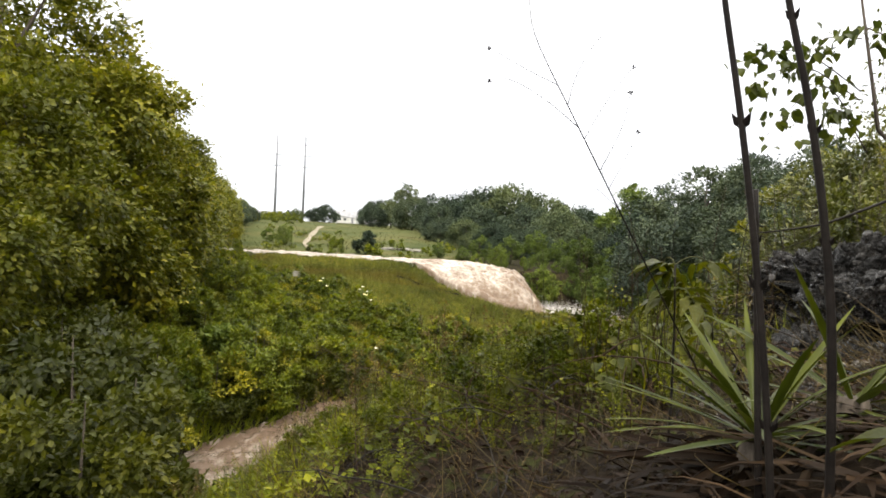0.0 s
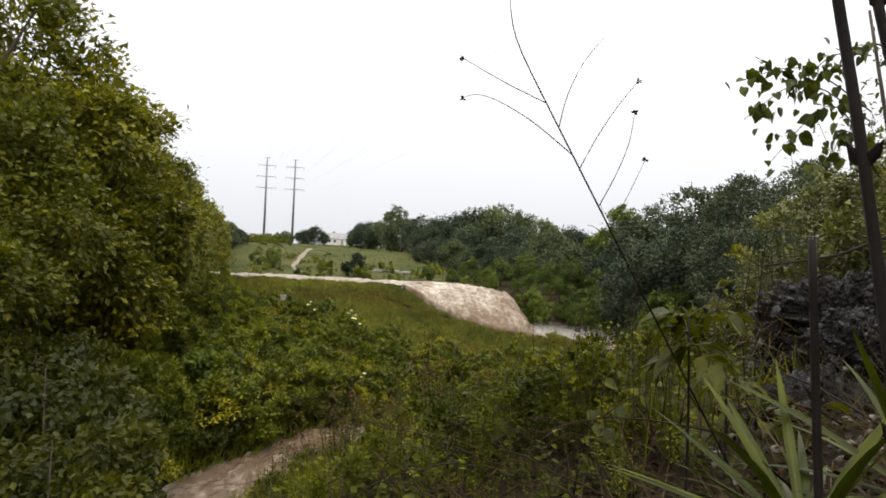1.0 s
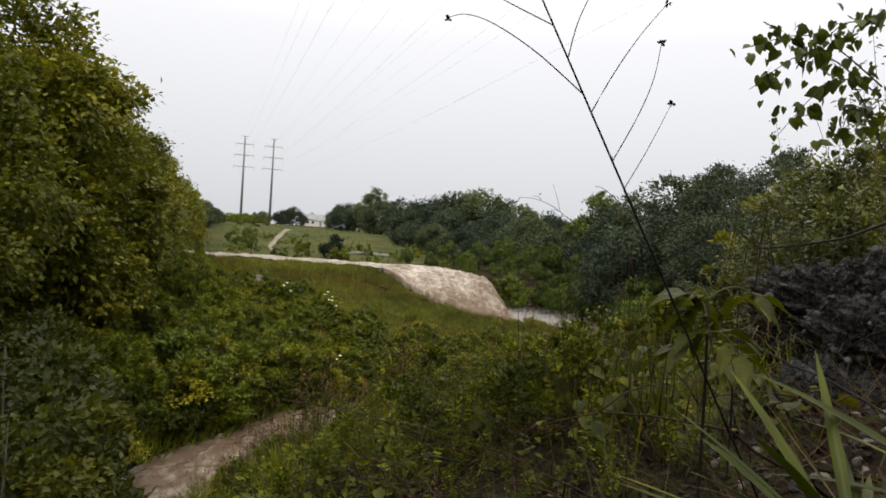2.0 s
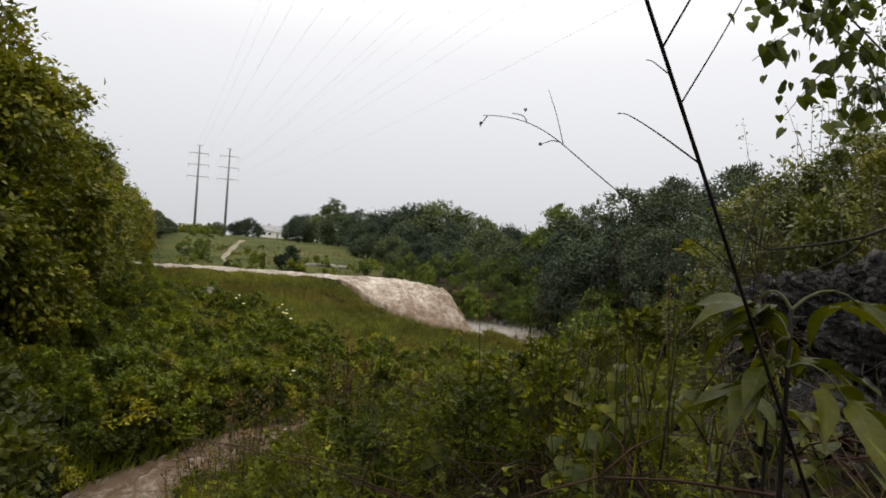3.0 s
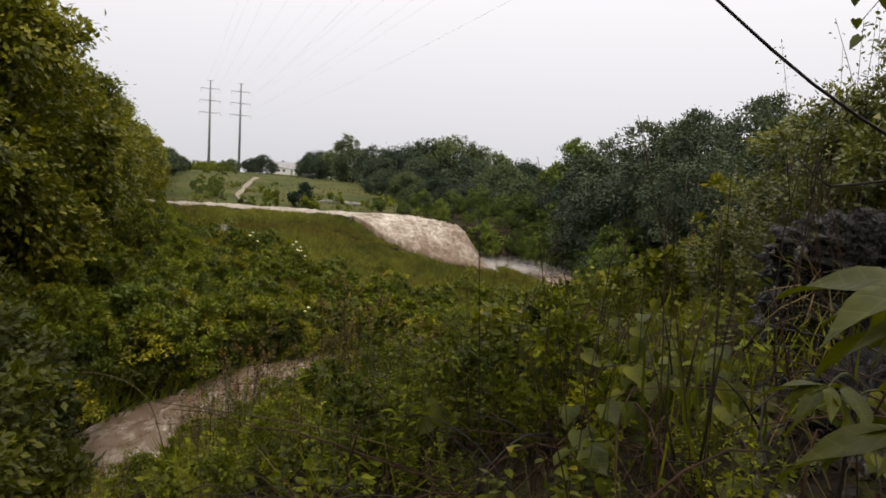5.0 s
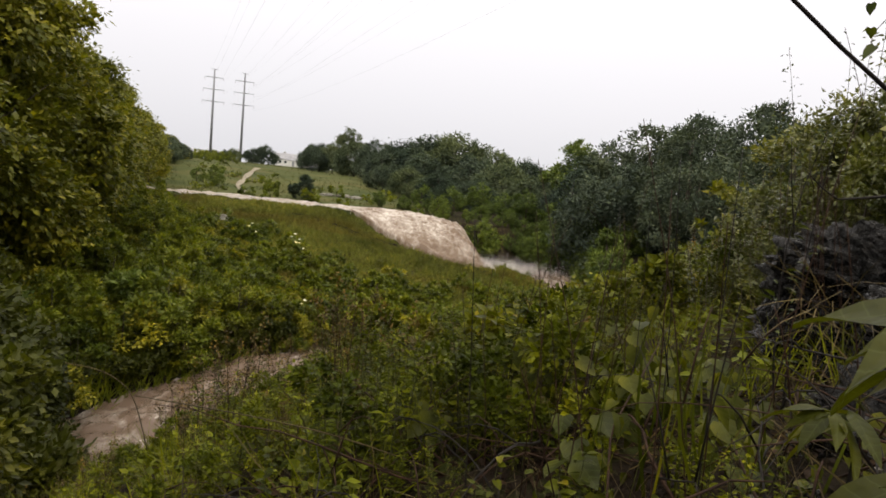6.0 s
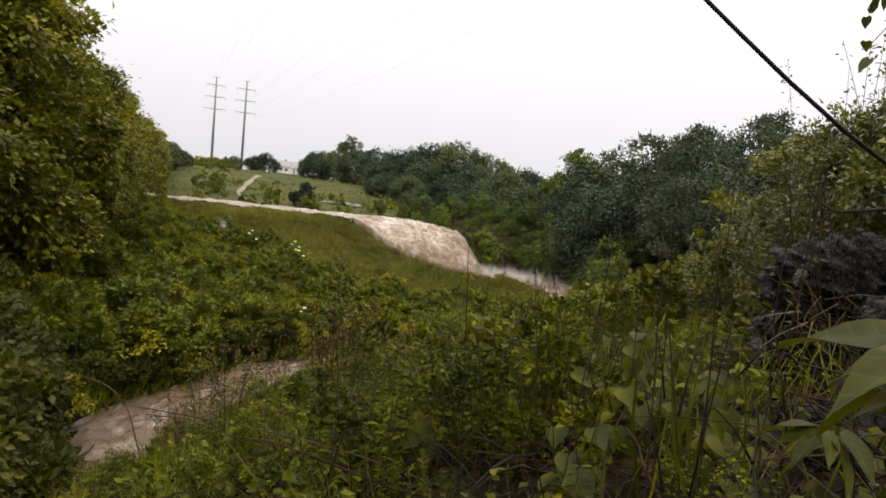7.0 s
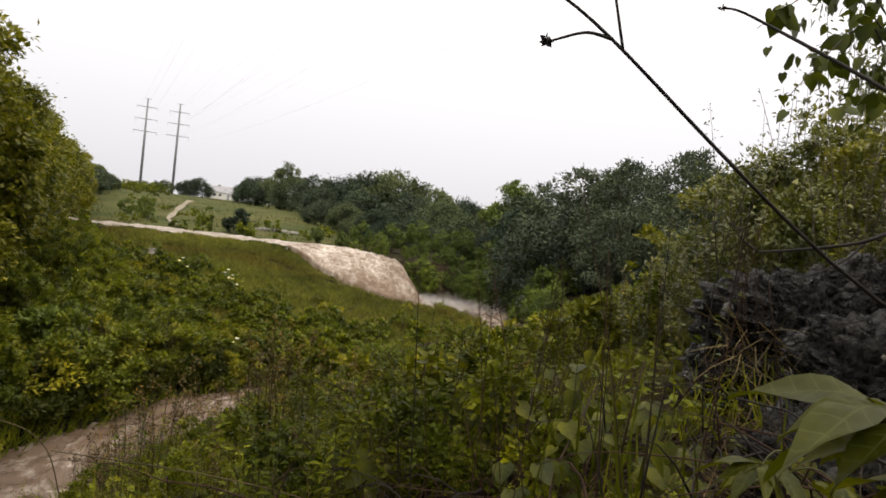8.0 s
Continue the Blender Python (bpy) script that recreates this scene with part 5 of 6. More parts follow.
tall = stick("dead_weed", "tall branched dead weed stalk, dark and wet, leaning over the path", "dead weed", M_DARKSTEM, [
    ([on_stalk(z) for z in (-0.62, -0.45, -0.28, -0.10, 0.05, 0.16, 0.25, 0.34, 0.44)] + [(0.155, 1.37, 0.50), (0.150, 1.365, 0.56)], 0.0027, 0.0008),
    ([on_stalk(0.253), (0.215, 1.452, 0.315), (0.145, 1.45, 0.352), (0.105, 1.45, 0.362), (0.081, 1.45, 0.353)], 0.0011, 0.0005),
    ([on_stalk(0.341), (0.165, 1.43, 0.375), (0.110, 1.45, 0.410), (0.075, 1.45, 0.429)], 0.0010, 0.0005),
    ([on_stalk(0.300), (0.275, 1.445, 0.360), (0.305, 1.45, 0.430), (0.343, 1.45, 0.478)], 0.0010, 0.0005),
    ([on_stalk(0.229), (0.340, 1.46, 0.290), (0.375, 1.45, 0.350), (0.413, 1.45, 0.399)], 0.0010, 0.0005),
    ([on_stalk(0.160), (0.390, 1.48, 0.230), (0.405, 1.46, 0.285), (0.408, 1.45, 0.339)], 0.0010, 0.0005),
    ([on_stalk(0.119), (0.415, 1.50, 0.180), (0.438, 1.47, 0.252)], 0.0008, 0.0004),
    ([on_stalk(0.072), (0.400, 1.565, 0.098), (0.384, 1.59, 0.118), (0.371, 1.60, 0.128), (0.364, 1.60, 0.127)], 0.0009, 0.0004),
    ([on_stalk(0.140), (0.378, 1.56, 0.170), (0.389, 1.60, 0.184)], 0.0007, 0.0004),
    ([on_stalk(-0.030), (0.423, 1.515, -0.005), (0.357, 1.512, 0.022), (0.310, 1.512, 0.055), (0.284, 1.512, 0.074), (0.270, 1.512, 0.083), (0.251, 1.512, 0.091), (0.230, 1.512, 0.094), (0.213, 1.512, 0.093)], 0.00062, 0.00028),
    ([(0.284, 1.512, 0.074), (0.277, 1.512, 0.098), (0.268, 1.512, 0.120)], 0.0004, 0.0002),
    ([(0.281, 1.512, 0.076), (0.274, 1.512, 0.077), (0.265, 1.512, 0.073)], 0.0005, 0.0003),
    ([(0.251, 1.512, 0.091), (0.248, 1.512, 0.096), (0.238, 1.512, 0.097)], 0.0005, 0.0003),
    ([(0.217, 1.512, 0.093), (0.213, 1.512, 0.087), (0.211, 1.512, 0.083)], 0.0004, 0.0003)])
buds(tall, [(0.081, 1.45, 0.350), (0.413, 1.45, 0.399), (0.408, 1.45, 0.339), (0.075, 1.45, 0.429), (0.438, 1.47, 0.252)], 0.008, M_DARKSTEM)
buds(tall, [(0.212, 1.512, 0.086), (0.264, 1.512, 0.073), (0.249, 1.512, 0.101), (0.364, 1.60, 0.127)], 0.0022, M_DARKSTEM)
stick("dead_grass_stalk", "long arching straw-coloured dead stem", "grass stalk", M_STRAW, [([(-0.545, 3.3, -0.771), (-0.402, 3.3, -0.786), (-0.203, 3.3, -0.809), (0.093, 3.3, -0.855), (0.448, 3.3, -0.96), (0.75, 3.3, -1.08)], 0.0016, 0.0028)])
stick("dead_grass_stalk", "short drooping straw stem", "grass stalk", M_STRAW, [([(-0.50, 3.3, -0.95), (-0.545, 3.3, -0.771), (-0.61, 3.3, -0.712), (-0.68, 3.3, -0.688), (-0.76, 3.3, -0.68)], 0.0018, 0.0010), ])
stick("dead_branch", "bare dark branch across the outcrop", "branch", M_DARKSTEM, [
    ([(2.5, 3.2, 0.40), (2.1, 3.05, 0.24), (1.88, 3.0, 0.156), (1.79, 3.0, 0.116), (1.635, 3.0, 0.085), (1.53, 3.0, 0.066), (1.45, 3.0, 0.055)], 0.009, 0.003),
    ([(1.81, 3.0, 0.12), (1.758, 3.0, 0.063), (1.66, 3.0, 0.01), (1.574, 3.0, -0.02)], 0.004, 0.0015),
    ([(1.45, 3.0, 0.055), (1.40, 3.0, 0.08), (1.34, 3.0, 0.13)], 0.003, 0.0012)])
rng = np.random.default_rng(134)
for k in range(8):
    dx, dy = rng.normal(0, 0.028), rng.normal(0, 0.02)
    stick("hanging_root", "red-brown rootlet hanging over the rock", "root", M_REDSTEM, [([(1.60 + dx, 3.25 + dy, 0.13), (1.61 + dx + rng.normal(0, 0.015), 3.27 + dy, 0.08), (1.625 + dx + rng.normal(0, 0.02), 3.24 + dy, -0.12), (1.66 + dx * 1.5, 3.22 + dy, -0.32 - 0.1 * rng.uniform())], 0.0014, 0.0008)], "rootlets over the rock")
rng = np.random.default_rng(133)
for k in range(48):
    x, y = rng.uniform(0.45, 1.12), rng.uniform(2.3, 4.2)
    z, h = float(lie(x, y)), rng.uniform(0.4, 0.95)
    e = rng.normal(0, 0.13, 2)
    stick("bare_stem", "thin bare red-brown upright stem", "dead stem", M_REDSTEM if k % 3 else M_DARKSTEM, [([(x, y, z - 0.04), (x + e[0] * 0.4, y + e[1] * 0.4, z + h * 0.5), (x + e[0], y + e[1], z + h)], 0.0020, 0.0008)], "bare stems")

# dry grass tuft hanging from the rock
b = Build()
n = 46
p = np.array([1.56, 3.14, -0.28]) + rng.normal(0, 0.05, (n, 3))
put_leaves(b, BLADE, p, np.stack([rng.normal(-0.3, 0.6, n), rng.normal(-0.5, 0.5, n), rng.normal(-0.2, 0.7, n)], 1), rng.normal(0, 1, (n, 3)) + np.array([0, 0, 1.0]), rng.uniform(0.10, 0.24, n), 0.0032)
tagged(new("grass_tuft", b.mesh("grass_tuft", M_STRAW)), "drooping straw grass tuft hanging on the rock", "grass", kind="stuff")

# ---- yucca ----
def blade_mesh(name, length, width, droop, material, seed):
    """A stiff strap leaf: channelled, tapering to a point, 12 rows."""
    rng = np.random.default_rng(seed)
    b = Build()
    rows = 11
    t = np.linspace(0, 1, rows)
    w = width * np.interp(t, [0, 0.15, 0.5, 0.85, 1], [0.55, 0.8, 1.0, 0.55, 0.02])
    x = length * t
    z = -droop * length * t ** 2.2
    twist = rng.normal(0, 0.25) * t
    v = []
    for i in range(rows):
        for s, lift in ((-1, 0.16), (-0.5, 0.05), (0, 0.0), (0.5, 0.05), (1, 0.16)):
            yy, zz = s * w[i] / 2, lift * w[i]
            v.append((x[i], yy * math.cos(twist[i]) - zz * math.sin(twist[i]), z[i] + zz * math.cos(twist[i]) + yy * math.sin(twist[i])))
    i = np.arange((rows - 1) * 5).reshape(-1, 5)[:, :-1].ravel()
    b.add(v, np.stack([i, i + 1, i + 6, i + 5], 1))
    return b.mesh(name, material, True)


def yucca(x, y, z, count, length, seed, label, dead):
    rng = np.random.default_rng(seed)
    o = thing("yucca", label, "yucca", at=pose(x, y, z))
    b = Build()
    tube(b, [(0, 0, -0.30), (0, 0, -0.1), (0, 0, 0.02)], [0.06, 0.05, 0.03], 9)
    part("stump", b, M_BARK, o, smooth=True)
    shapes = [blade_mesh("leaf", length * f, 0.019, d, M_YUCCA, k) for k, (f, d) in enumerate(((1.0, 0.10), (0.9, 0.22), (1.1, 0.05), (0.8, 0.3), (1.0, 0.16)))]
    for k in range(count):
        leaf = new("leaf", shapes[k % 5])
        leaf.parent = o
        lift = 2 + 62 * (k / count) ** 1.3 + rng.normal(0, 6)
        leaf.matrix_basis = pose(0, 0, 0.02 * k / count, 0, 0, k * 137.5 + rng.normal(0, 10)) @ pose(0.012, 0, 0, rng.normal(0, 12), -lift, 0)
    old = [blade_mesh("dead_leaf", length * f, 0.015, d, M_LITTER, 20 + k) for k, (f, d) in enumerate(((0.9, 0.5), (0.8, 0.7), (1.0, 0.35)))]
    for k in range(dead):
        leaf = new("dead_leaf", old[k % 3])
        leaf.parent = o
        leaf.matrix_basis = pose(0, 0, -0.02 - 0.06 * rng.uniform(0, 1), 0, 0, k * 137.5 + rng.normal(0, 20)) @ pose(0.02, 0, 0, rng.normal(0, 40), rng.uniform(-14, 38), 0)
    return o


yucca(0.69, 1.32, -0.42, 40, 0.32, 141, "green yucca with stiff pale blades and brown skirt", 60)
yucca(0.90, 1.34, -0.34, 14, 0.34, 142, "dark upright yucca against the slope", 30)
stick("flower_stalk", "tall dark dead yucca flower stalk", "dead stalk", M_DARKSTEM, [([(0.415, 0.68, -0.66), (0.372, 0.66, -0.25), (0.342, 0.66, -0.027), (0.313, 0.66, 0.138), (0.288, 0.66, 0.254), (0.262, 0.66, 0.40), (0.24, 0.66, 0.60)], 0.0044, 0.0026)], "yucca stalks")
stick("flower_stalk", "tall dark leaning dead yucca stalk", "dead stalk", M_DARKSTEM, [([(0.61, 0.93, -0.50), (0.575, 0.90, -0.13), (0.551, 0.90, 0.033), (0.520, 0.90, 0.193), (0.476, 0.90, 0.351), (0.44, 0.90, 0.50), (0.40, 0.90, 0.72)], 0.0070, 0.0038)], "yucca stalks")
stick("flower_stalk", "short broken dark yucca stalk", "dead stalk", M_DARKSTEM, [([(0.59, 1.10, -0.50), (0.564, 1.10, -0.154), (0.532, 1.075, 0.096)], 0.0065, 0.0050)], "yucca stalks")

# dead strap leaves fallen round the yuccas
rng = np.random.default_rng(143)
b = Build()
n = 900
px = np.stack([rng.normal(0.75, 0.32, n), rng.normal(1.0, 0.45, n)], 1)
th = rng.uniform(0, 2 * np.pi, n)
put_leaves(b, BLADE, np.c_[px, lie(px[:, 0], px[:, 1]) + rng.uniform(0.0, 0.07, n)], np.stack([np.cos(th), np.sin(th), rng.normal(0, 0.18, n)], 1), np.array([0, 0, 1.0]) + rng.normal(0, 0.4, (n, 3)), rng.uniform(0.10, 0.3, n), rng.uniform(0.006, 0.018, n))
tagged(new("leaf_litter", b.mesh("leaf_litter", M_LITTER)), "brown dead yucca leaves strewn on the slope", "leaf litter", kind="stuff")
b = Build()
n = 5000
px = np.stack([rng.uniform(-0.9, 2.0, n), rng.uniform(1.5, 3.8, n)], 1)
th = rng.uniform(0, 2 * np.pi, n)
ln = rng.uniform(0.015, 0.05, n)
put_leaves(b, OVATE, np.c_[px, lie(px[:, 0], px[:, 1]) + rng.uniform(0.0, 0.03, n)], np.stack([np.cos(th), np.sin(th), rng.normal(0, 0.2, n)], 1), np.array([0, 0, 1.0]) + rng.normal(0, 0.4, (n, 3)), ln, ln * 0.6)
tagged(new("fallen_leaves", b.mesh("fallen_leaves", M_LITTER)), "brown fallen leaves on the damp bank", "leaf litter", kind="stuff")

for o, at in ((bpy.data.objects["flower_stalk"], ((0.366, 0.66, -0.20), (0.345, 0.66, -0.05), (0.316, 0.66, 0.12), (0.28, 0.66, 0.3))),
              (bpy.data.objects["flower_stalk.001"], ((0.556, 0.90, 0.0), (0.527, 0.90, 0.16), (0.485, 0.90, 0.32), (0.44, 0.90, 0.5))),
              (bpy.data.objects["flower_stalk.002"], ((0.560, 1.098, -0.12), (0.545, 1.085, 0.0)))):
    for q in at:
        b = Build()
        put_leaves(b, RHOMB, np.tile(q, (3, 1)), np.array([[0.5, 0.2, 1.0], [-0.6, 0.1, 0.9], [0.1, -0.6, 0.9]]), np.array([0.3, 1.0, 0.2]), 0.022, 0.008)
        part("bract", b, M_DARKSTEM, o)

# ---- broad-leaved sapling close to the path ----
def leaflet_mesh(name, length, width, droop, material, seed):
    rng = np.random.default_rng(seed)
    b = Build()
    rows = 9
    t = np.linspace(0, 1, rows)
    w = width * np.interp(t, [0, 0.1, 0.35, 0.6, 0.85, 1], [0.05, 0.5, 1.0, 0.9, 0.38, 0.0])
    v = []
    for i in range(rows):
        for s in (-1, -0.5, 0, 0.5, 1):
            v.append((length * t[i] * (1 - 0.12 * t[i]), s * w[i] / 2, -droop * length * t[i] ** 1.8 + 0.22 * abs(s) * w[i] / 2 + 0.004 * math.sin(7 * t[i] + 2 * s)))
    i = np.arange((rows - 1) * 5).reshape(-1, 5)[:, :-1].ravel()
    b.add(v, np.stack([i, i + 1, i + 6, i + 5], 1))
    return b.mesh(name, material, True)


LEAFLETS = [leaflet_mesh("leaf", 0.110 * f, 0.036 * g, d, M_BROAD, k) for k, (f, g, d) in enumerate(((1.0, 1.0, 0.55), (0.85, 0.9, 0.7), (1.15, 1.05, 0.4), (0.7, 0.85, 0.5)))]


def broad_sapling(x, y, z_top, label, fans, seed, size=1.0):
    rng = np.random.default_rng(seed)
    z0 = float(lie(x, y))
    o = thing("broadleaf_sapling", label, "sapling", "young broad-leaved plants", at=pose(x, y, z0))
    h = z_top - z0
    b = Build()
    tube(b, bend((0.02, 0.03, -0.05), (0, 0, h), (0.015, 0.02, 0), 8), np.linspace(0.0045, 0.0025, 8), 7)
    part("stem", b, M_DARKSTEM, o, smooth=True)
    for k, (turn, lift, reach) in enumerate(fans):
        a = radians(turn)
        start = np.array([0, 0, h * (1 - 0.06 * (k % 3))])
        end = start + np.array([math.cos(a) * reach, math.sin(a) * reach, lift])
        b = Build()
        tube(b, bend(start, end, (0, 0, 0.02), 6), np.linspace(0.0022, 0.0012, 6), 5)
        part("leaf_stalk", b, M_STEM, o)
        for j, spread in enumerate((-78, -40, 0, 40, 78, -60, 62)):
            back = 0.55 if j > 4 else 1.0
            leaf = new("leaf", LEAFLETS[(j + k) % 4])
            leaf.parent = o
            p = start + (end - start) * back
            leaf.matrix_basis = pose(*p, 0, 0, turn + spread + rng.normal(0, 8)) @ pose(0, 0, 0, rng.normal(0, 12), rng.uniform(-12, 22), 0) @ Matrix.Scale(size * rng.uniform(0.8, 1.15), 4)
    return o


broad_sapling(0.617, 1.675, -0.065, "young broad-leaved plant with drooping soft green leaflets", ((118, 0.0, 0.045), (86, 0.01, 0.06), (320, -0.03, 0.06), (10, 0.01, 0.10), (140, -0.06, 0.03), (50, 0.0, 0.09)), 151, 0.84)
broad_sapling(0.55, 0.68, -0.20, "small broad-leaved seedling with pale wet leaves", ((230, 0.01, 0.05), (330, 0.0, 0.05)), 152, 0.8)
broad_sapling(0.95, 2.2, -0.28, "young broad-leaved plant beside bare stems", ((200, 0.0, 0.07), (320, 0.0, 0.07), (80, 0.0, 0.06)), 153, 0.8)

# ---- heart-leaved tree reaching in from the slope ----
HEARTS = []
for k in range(3):
    b = Build()
    put_leaves(b, HEART, np.zeros((1, 3)), np.array([[1.0, 0, 0]]), np.array([0, 0, 1.0]), 0.046 * (0.7 + 0.25 * k), 0.042 * (0.7 + 0.25 * k))
    HEARTS.append(b.mesh("leaf", M_HEART, True))


def heart_tree():
    rng = np.random.default_rng(161)
    o = thing("redbud_tree", "slender tree with drooping heart-shaped leaves", "tree")
    z0 = float(lie(2.15, 2.5))
    b = Build()
    tube(b, [(2.15, 2.5, z0 - 0.1), (2.2, 2.7, z0 + 0.5), (2.08, 3.1, 0.6), (1.95, 3.1, 1.25)], [0.018, 0.014, 0.010, 0.006], 8)
    part("trunk", b, M_BARK, o, smooth=True)
    twigs = [((2.02, 3.16, 0.80), (1.62, 3.02, 0.98), (1.30, 2.98, 0.86)), ((2.03, 3.18, 0.76), (1.60, 3.0, 0.92), (1.35, 3.0, 0.70)), ((2.08, 3.22, 0.58), (1.75, 3.02, 0.86), (1.48, 3.0, 0.52)),
             ((1.98, 3.12, 1.05), (1.72, 3.0, 1.02), (1.55, 2.95, 0.82)), ((2.1, 3.2, 0.5), (1.86, 3.1, 0.75), (1.72, 2.98, 0.50)), ((1.98, 3.1, 1.1), (2.1, 3.0, 1.0), (2.2, 2.9, 0.72))]
    for w in twigs:
        t = np.linspace(0, 1, 10)
        p = np.stack([np.interp(t, [0, 0.5, 1], [q[i] for q in w]) for i in range(3)], 1)
        for _ in range(3):
            p[1:-1] = (p[:-2] + 2 * p[1:-1] + p[2:]) / 4
        b = Build()
        tube(b, p, np.linspace(0.004, 0.0012, 10), 5)
        part("twig", b, M_BARK, o, smooth=True)
        for j in range(48):
            f = rng.uniform(0.15, 1.0)
            q = np.array([np.interp(f, t, p[:, i]) for i in range(3)]) + rng.normal(0, 0.035, 3)
            leaf = new("leaf", HEARTS[j % 3])
            leaf.parent = o
            leaf.matrix_basis = pose(*q, 0, 0, rng.uniform(0, 360)) @ pose(0, 0, 0, rng.normal(0, 35), rng.uniform(15, 85), 0)
    return o


heart_tree()

# slender wet stems rising out of the thicket against the sky
rng = np.random.default_rng(163)
for k in range(62):
    y = rng.uniform(5.0, 7.0)
    high = k > 39
    x = 0.2 + (y - 1.38) * rng.uniform(0.84 if high else 0.68, 1.14 if high else 1.06)
    z, h = float(lie(x, y)), rng.uniform(0.9, 1.75) * (y - 1.4) / 3.4 * (1.45 if high else 1.0)
    e = rng.normal(-0.1, 0.28, 2)
    line = bend((0, 0, -0.05), (e[0], e[1], h), (rng.normal(0, 0.06), 0, 0), 9)
    o = thing("whip_stem", "slender wet leafy stem against the sky", "sapling", "stems above the thicket", at=pose(x, y, z))
    b = Build()
    tube(b, line, np.linspace(0.006, 0.0016, 9), 5)
    part("stem", b, M_BARK if k % 3 else M_DARKSTEM, o, smooth=True)
    b, n = Build(), int(rng.integers(90, 170)) if high else int(rng.integers(16, 70))
    f = rng.uniform(0.3, 1.0, n)
    q = np.stack([np.interp(f, np.linspace(0, 1, 9), line[:, i]) for i in range(3)], 1)
    way = rng.normal(0, 1, (n, 3)) + np.array([0, 0, -0.2])
    ln = rng.uniform(0.022, 0.05, n) * (1.4 if high else 1.0)
    put_leaves(b, LEAF6, q + unit(way) * rng.uniform(0.01, 0.22 if high else 0.07, n)[:, None], way, np.array([0, 0, 1.0]) + rng.normal(0, 0.4, (n, 3)), ln, ln * 0.5)
    part("foliage", b, M_WET if k % 2 else M_WEED, o)
tuft = weed("leaf_tuft", "small leafy sprig against the sky", 162, 0.95, 2, 26, 0.05, M_HEART, spread=0.04, stem_mat=M_DARKSTEM, width=0.35)
tagged(tuft, category="sprig")
plant_out(tuft, [(1.62, 3.35, 1.12, 0)])

# ---- vine at the outcrop's foot ----
VINES = []
for k in range(4):
    b = Build()
    put_leaves(b, HEART, np.zeros((1, 3)), np.array([[1.0, 0, 0]]), np.array([0, 0, 1.0]), 0.066 * (0.5 + 0.22 * k), 0.068 * (0.5 + 0.22 * k))
    VINES.append(b.mesh("leaf", M_GRAPE, True))


def vine(path, count, seed, label):
    rng = np.random.default_rng(seed)
    o = thing("vine", label, "vine", "vines below the rock")
    pts = np.array([(x, y, float(lie(x, y)) + h) for x, y, h in path])
    t = np.linspace(0, 1, len(pts))
    s = np.linspace(0, 1, 18)
    p = np.stack([np.interp(s, t, pts[:, i]) for i in range(3)], 1)
    b = Build()
    tube(b, p, np.linspace(0.004, 0.002, 18), 5)
    part("stem", b, M_REDSTEM, o, smooth=True)
    for j in range(count):
        f = rng.uniform(0, 1)
        q = np.array([np.interp(f, s, p[:, i]) for i in range(3)]) + rng.normal(0, 1, 3) * np.array([0.10, 0.10, 0.045])
        leaf = new("leaf", VINES[j % 4])
        leaf.parent = o
        leaf.matrix_basis = pose(*q, 0, 0, rng.uniform(180, 360)) @ pose(0, 0, 0, rng.normal(0, 25), rng.uniform(5, 75), 0)
    return o


vine([(0.98, 2.35, 0.03), (1.08, 2.7, 0.10), (1.22, 3.0, 0.14), (1.45, 3.3, 0.12)], 60, 171, "grape vine with broad lobed green leaves")
vine([(1.32, 2.4, 0.02), (1.38, 2.65, 0.08), (1.5, 2.9, 0.06)], 44, 172, "grape vine with yellowing leaves by the rock")
vine([(0.75, 2.6, 0.05), (0.85, 2.9, 0.2), (1.1, 3.3, 0.25), (1.35, 3.7, 0.3)], 44, 173, "vine of pale green leaves through the weeds")
vine([(0.3, 3.5, 0.1), (0.5, 3.6, 0.25), (0.8, 3.6, 0.35), (1.2, 4.2, 0.35)], 40, 174, "trailing vine over bank weeds")
vine([(1.2, 3.2, 0.10), (1.32, 3.5, 0.14), (1.45, 3.75, 0.12), (1.6, 4.0, 0.10)], 60, 176, "mat of pale green leaves beside the outcrop")
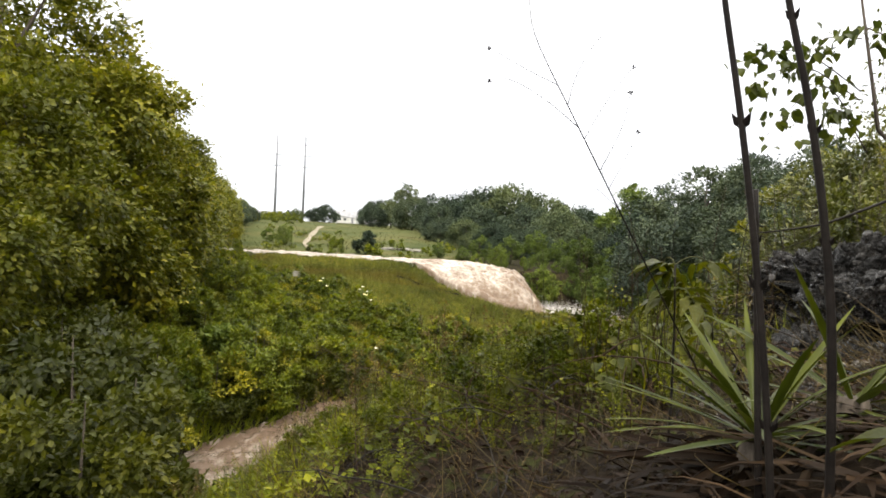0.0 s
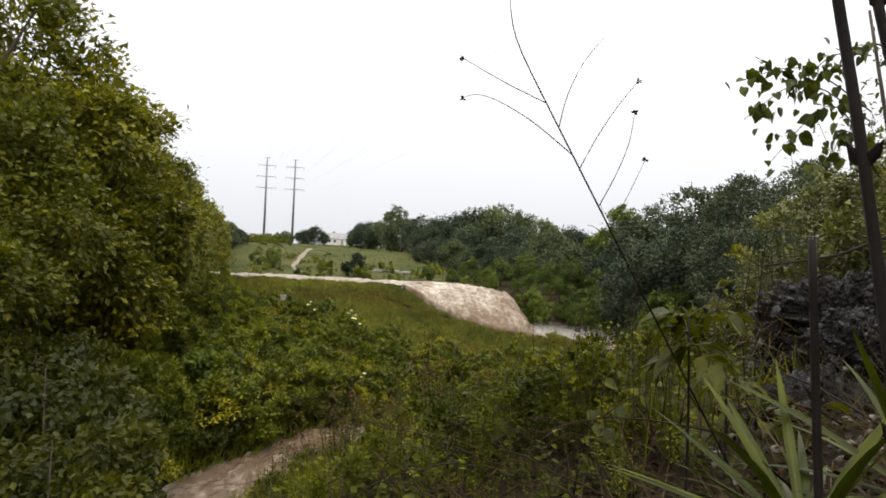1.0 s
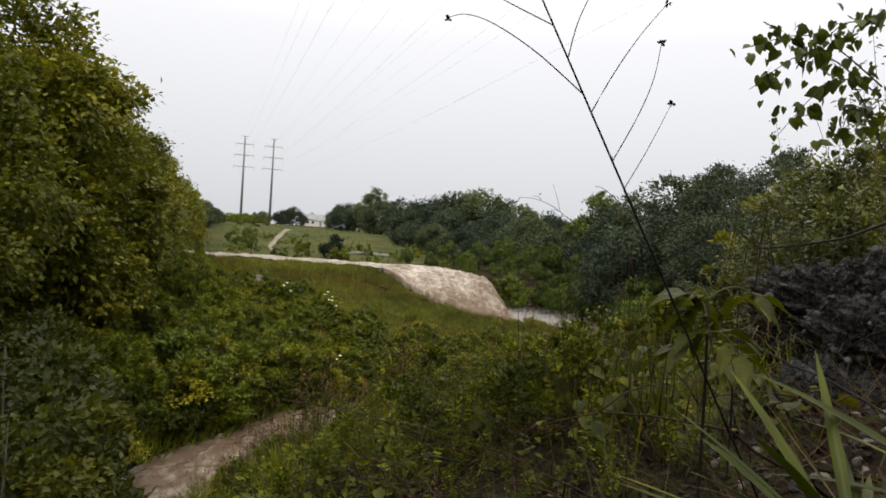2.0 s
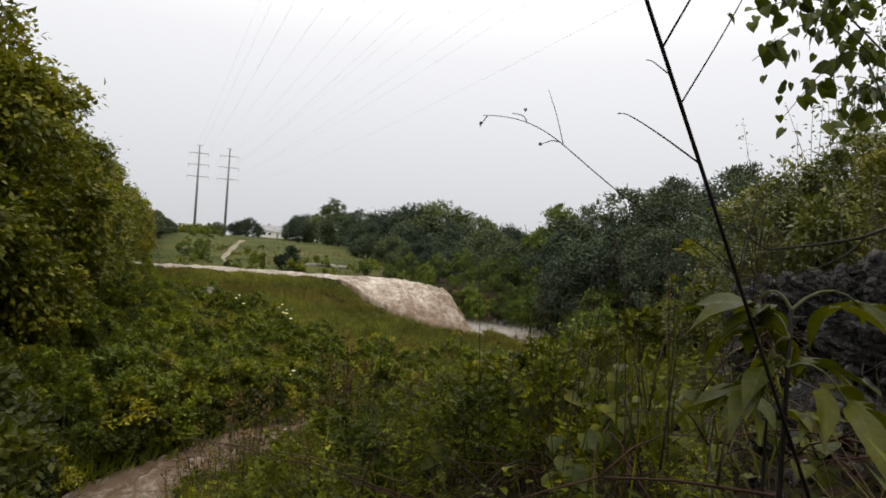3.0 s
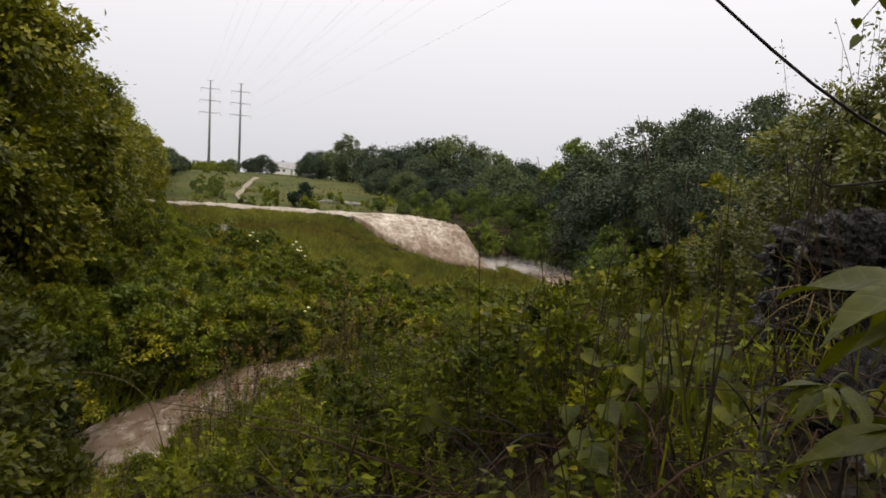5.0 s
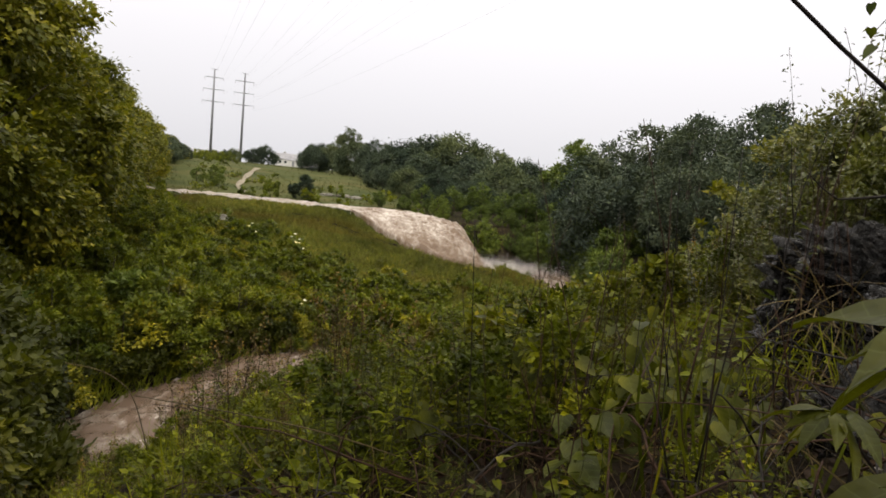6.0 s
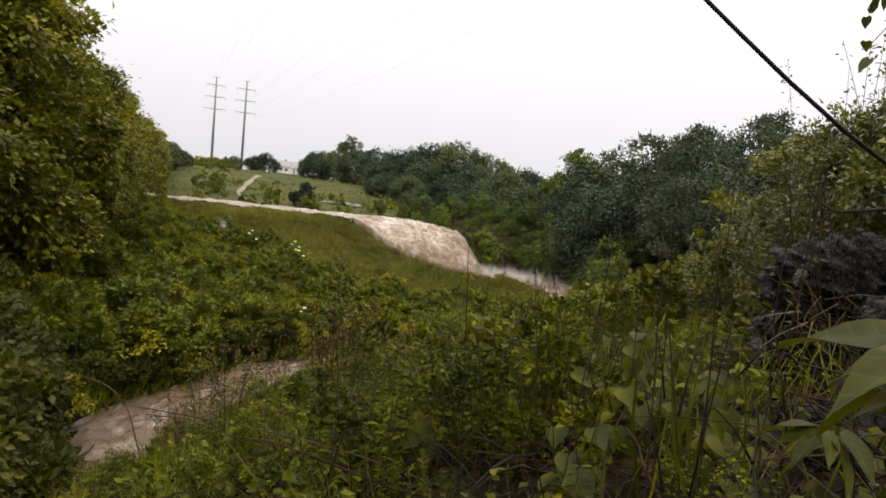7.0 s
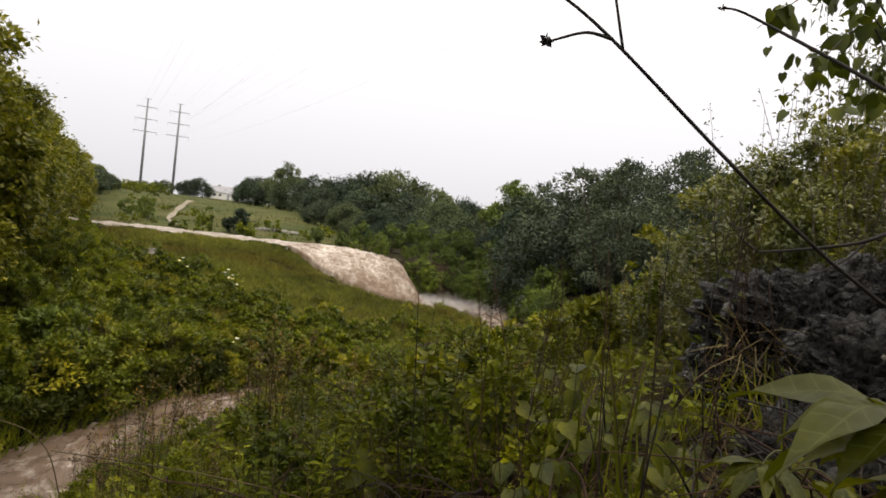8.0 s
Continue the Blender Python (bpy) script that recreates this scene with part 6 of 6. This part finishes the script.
vine([(-0.3, 2.9, 0.02), (-0.05, 3.1, 0.08), (0.25, 3.0, 0.05)], 14, 175, "low vine with bright green leaves")

# ---- small things on the far bank ----
def white_flowers(x, y, seed):
    rng = np.random.default_rng(seed)
    z = float(lie(x, y))
    o = thing("white_flower", "tall plant with large white blossoms in the meadow", "flower", "white meadow flowers", at=pose(x, y, z))
    b, c = Build(), Build()
    tube(b, [(0, 0, -0.05), (0.03, 0, 0.5), (0.05, 0.02, 1.0)], [0.02, 0.015, 0.01], 5)
    n = 30
    put_leaves(b, RHOMB, np.stack([rng.normal(0, 0.05, n), rng.normal(0, 0.05, n), rng.uniform(0.1, 0.9, n)], 1), rng.normal(0, 1, (n, 3)), np.array([0, 0, 1.0]), 0.16, 0.08)
    part("stem", b, M_PALE, o)
    for px, pz in ((0.05, 1.05), (0.28, 0.62), (-0.1, 0.9)):
        c = Build()
        a = np.linspace(0, 2 * np.pi, 7, endpoint=False)
        put_leaves(c, OVATE, np.tile([px, 0, pz], (7, 1)), np.stack([np.cos(a), np.sin(a) * 0.6 - 0.3, 0.5 + 0 * a], 1), np.array([0, -0.3, 1.0]), 0.09, 0.08)
        part("blossom", c, M_WHITE, o)


for k, (x, y) in enumerate(((-4.9, 32.4), (-4.55, 31.6), (-7.3, 33.5), (-3.1, 24.8))):
    white_flowers(x, y, 181 + k)
rock_names = ((-9.7, 36.6, 0.45, 0.30), (-9.2, 36.9, 0.25, 0.2))
for k, (x, y, sx, sz) in enumerate(rock_names):
    ob = rock("limestone_block", "pale limestone block lying in the meadow", x, y, float(lie(x, y)) + sz * 0.75, (sx, sx * 0.7, sz), 20 * k, 190 + k, 0.02, 4)
    ob.data.materials[0] = M_STONE
    tagged(ob, group="pale meadow stones")
for k, (x, y) in enumerate(((-6.8, 61.5), (-5.4, 62.0), (-4.1, 62.2))):
    ob = rock("limestone_ledge", "pale broken limestone ledge below the far trees", x, y, float(lie(x, y)) + 0.08, (0.7, 0.4, 0.16), 15 * k, 195 + k, 0.02, 4)
    ob.data.materials[0] = M_STONE
    tagged(ob, group="far limestone ledge")
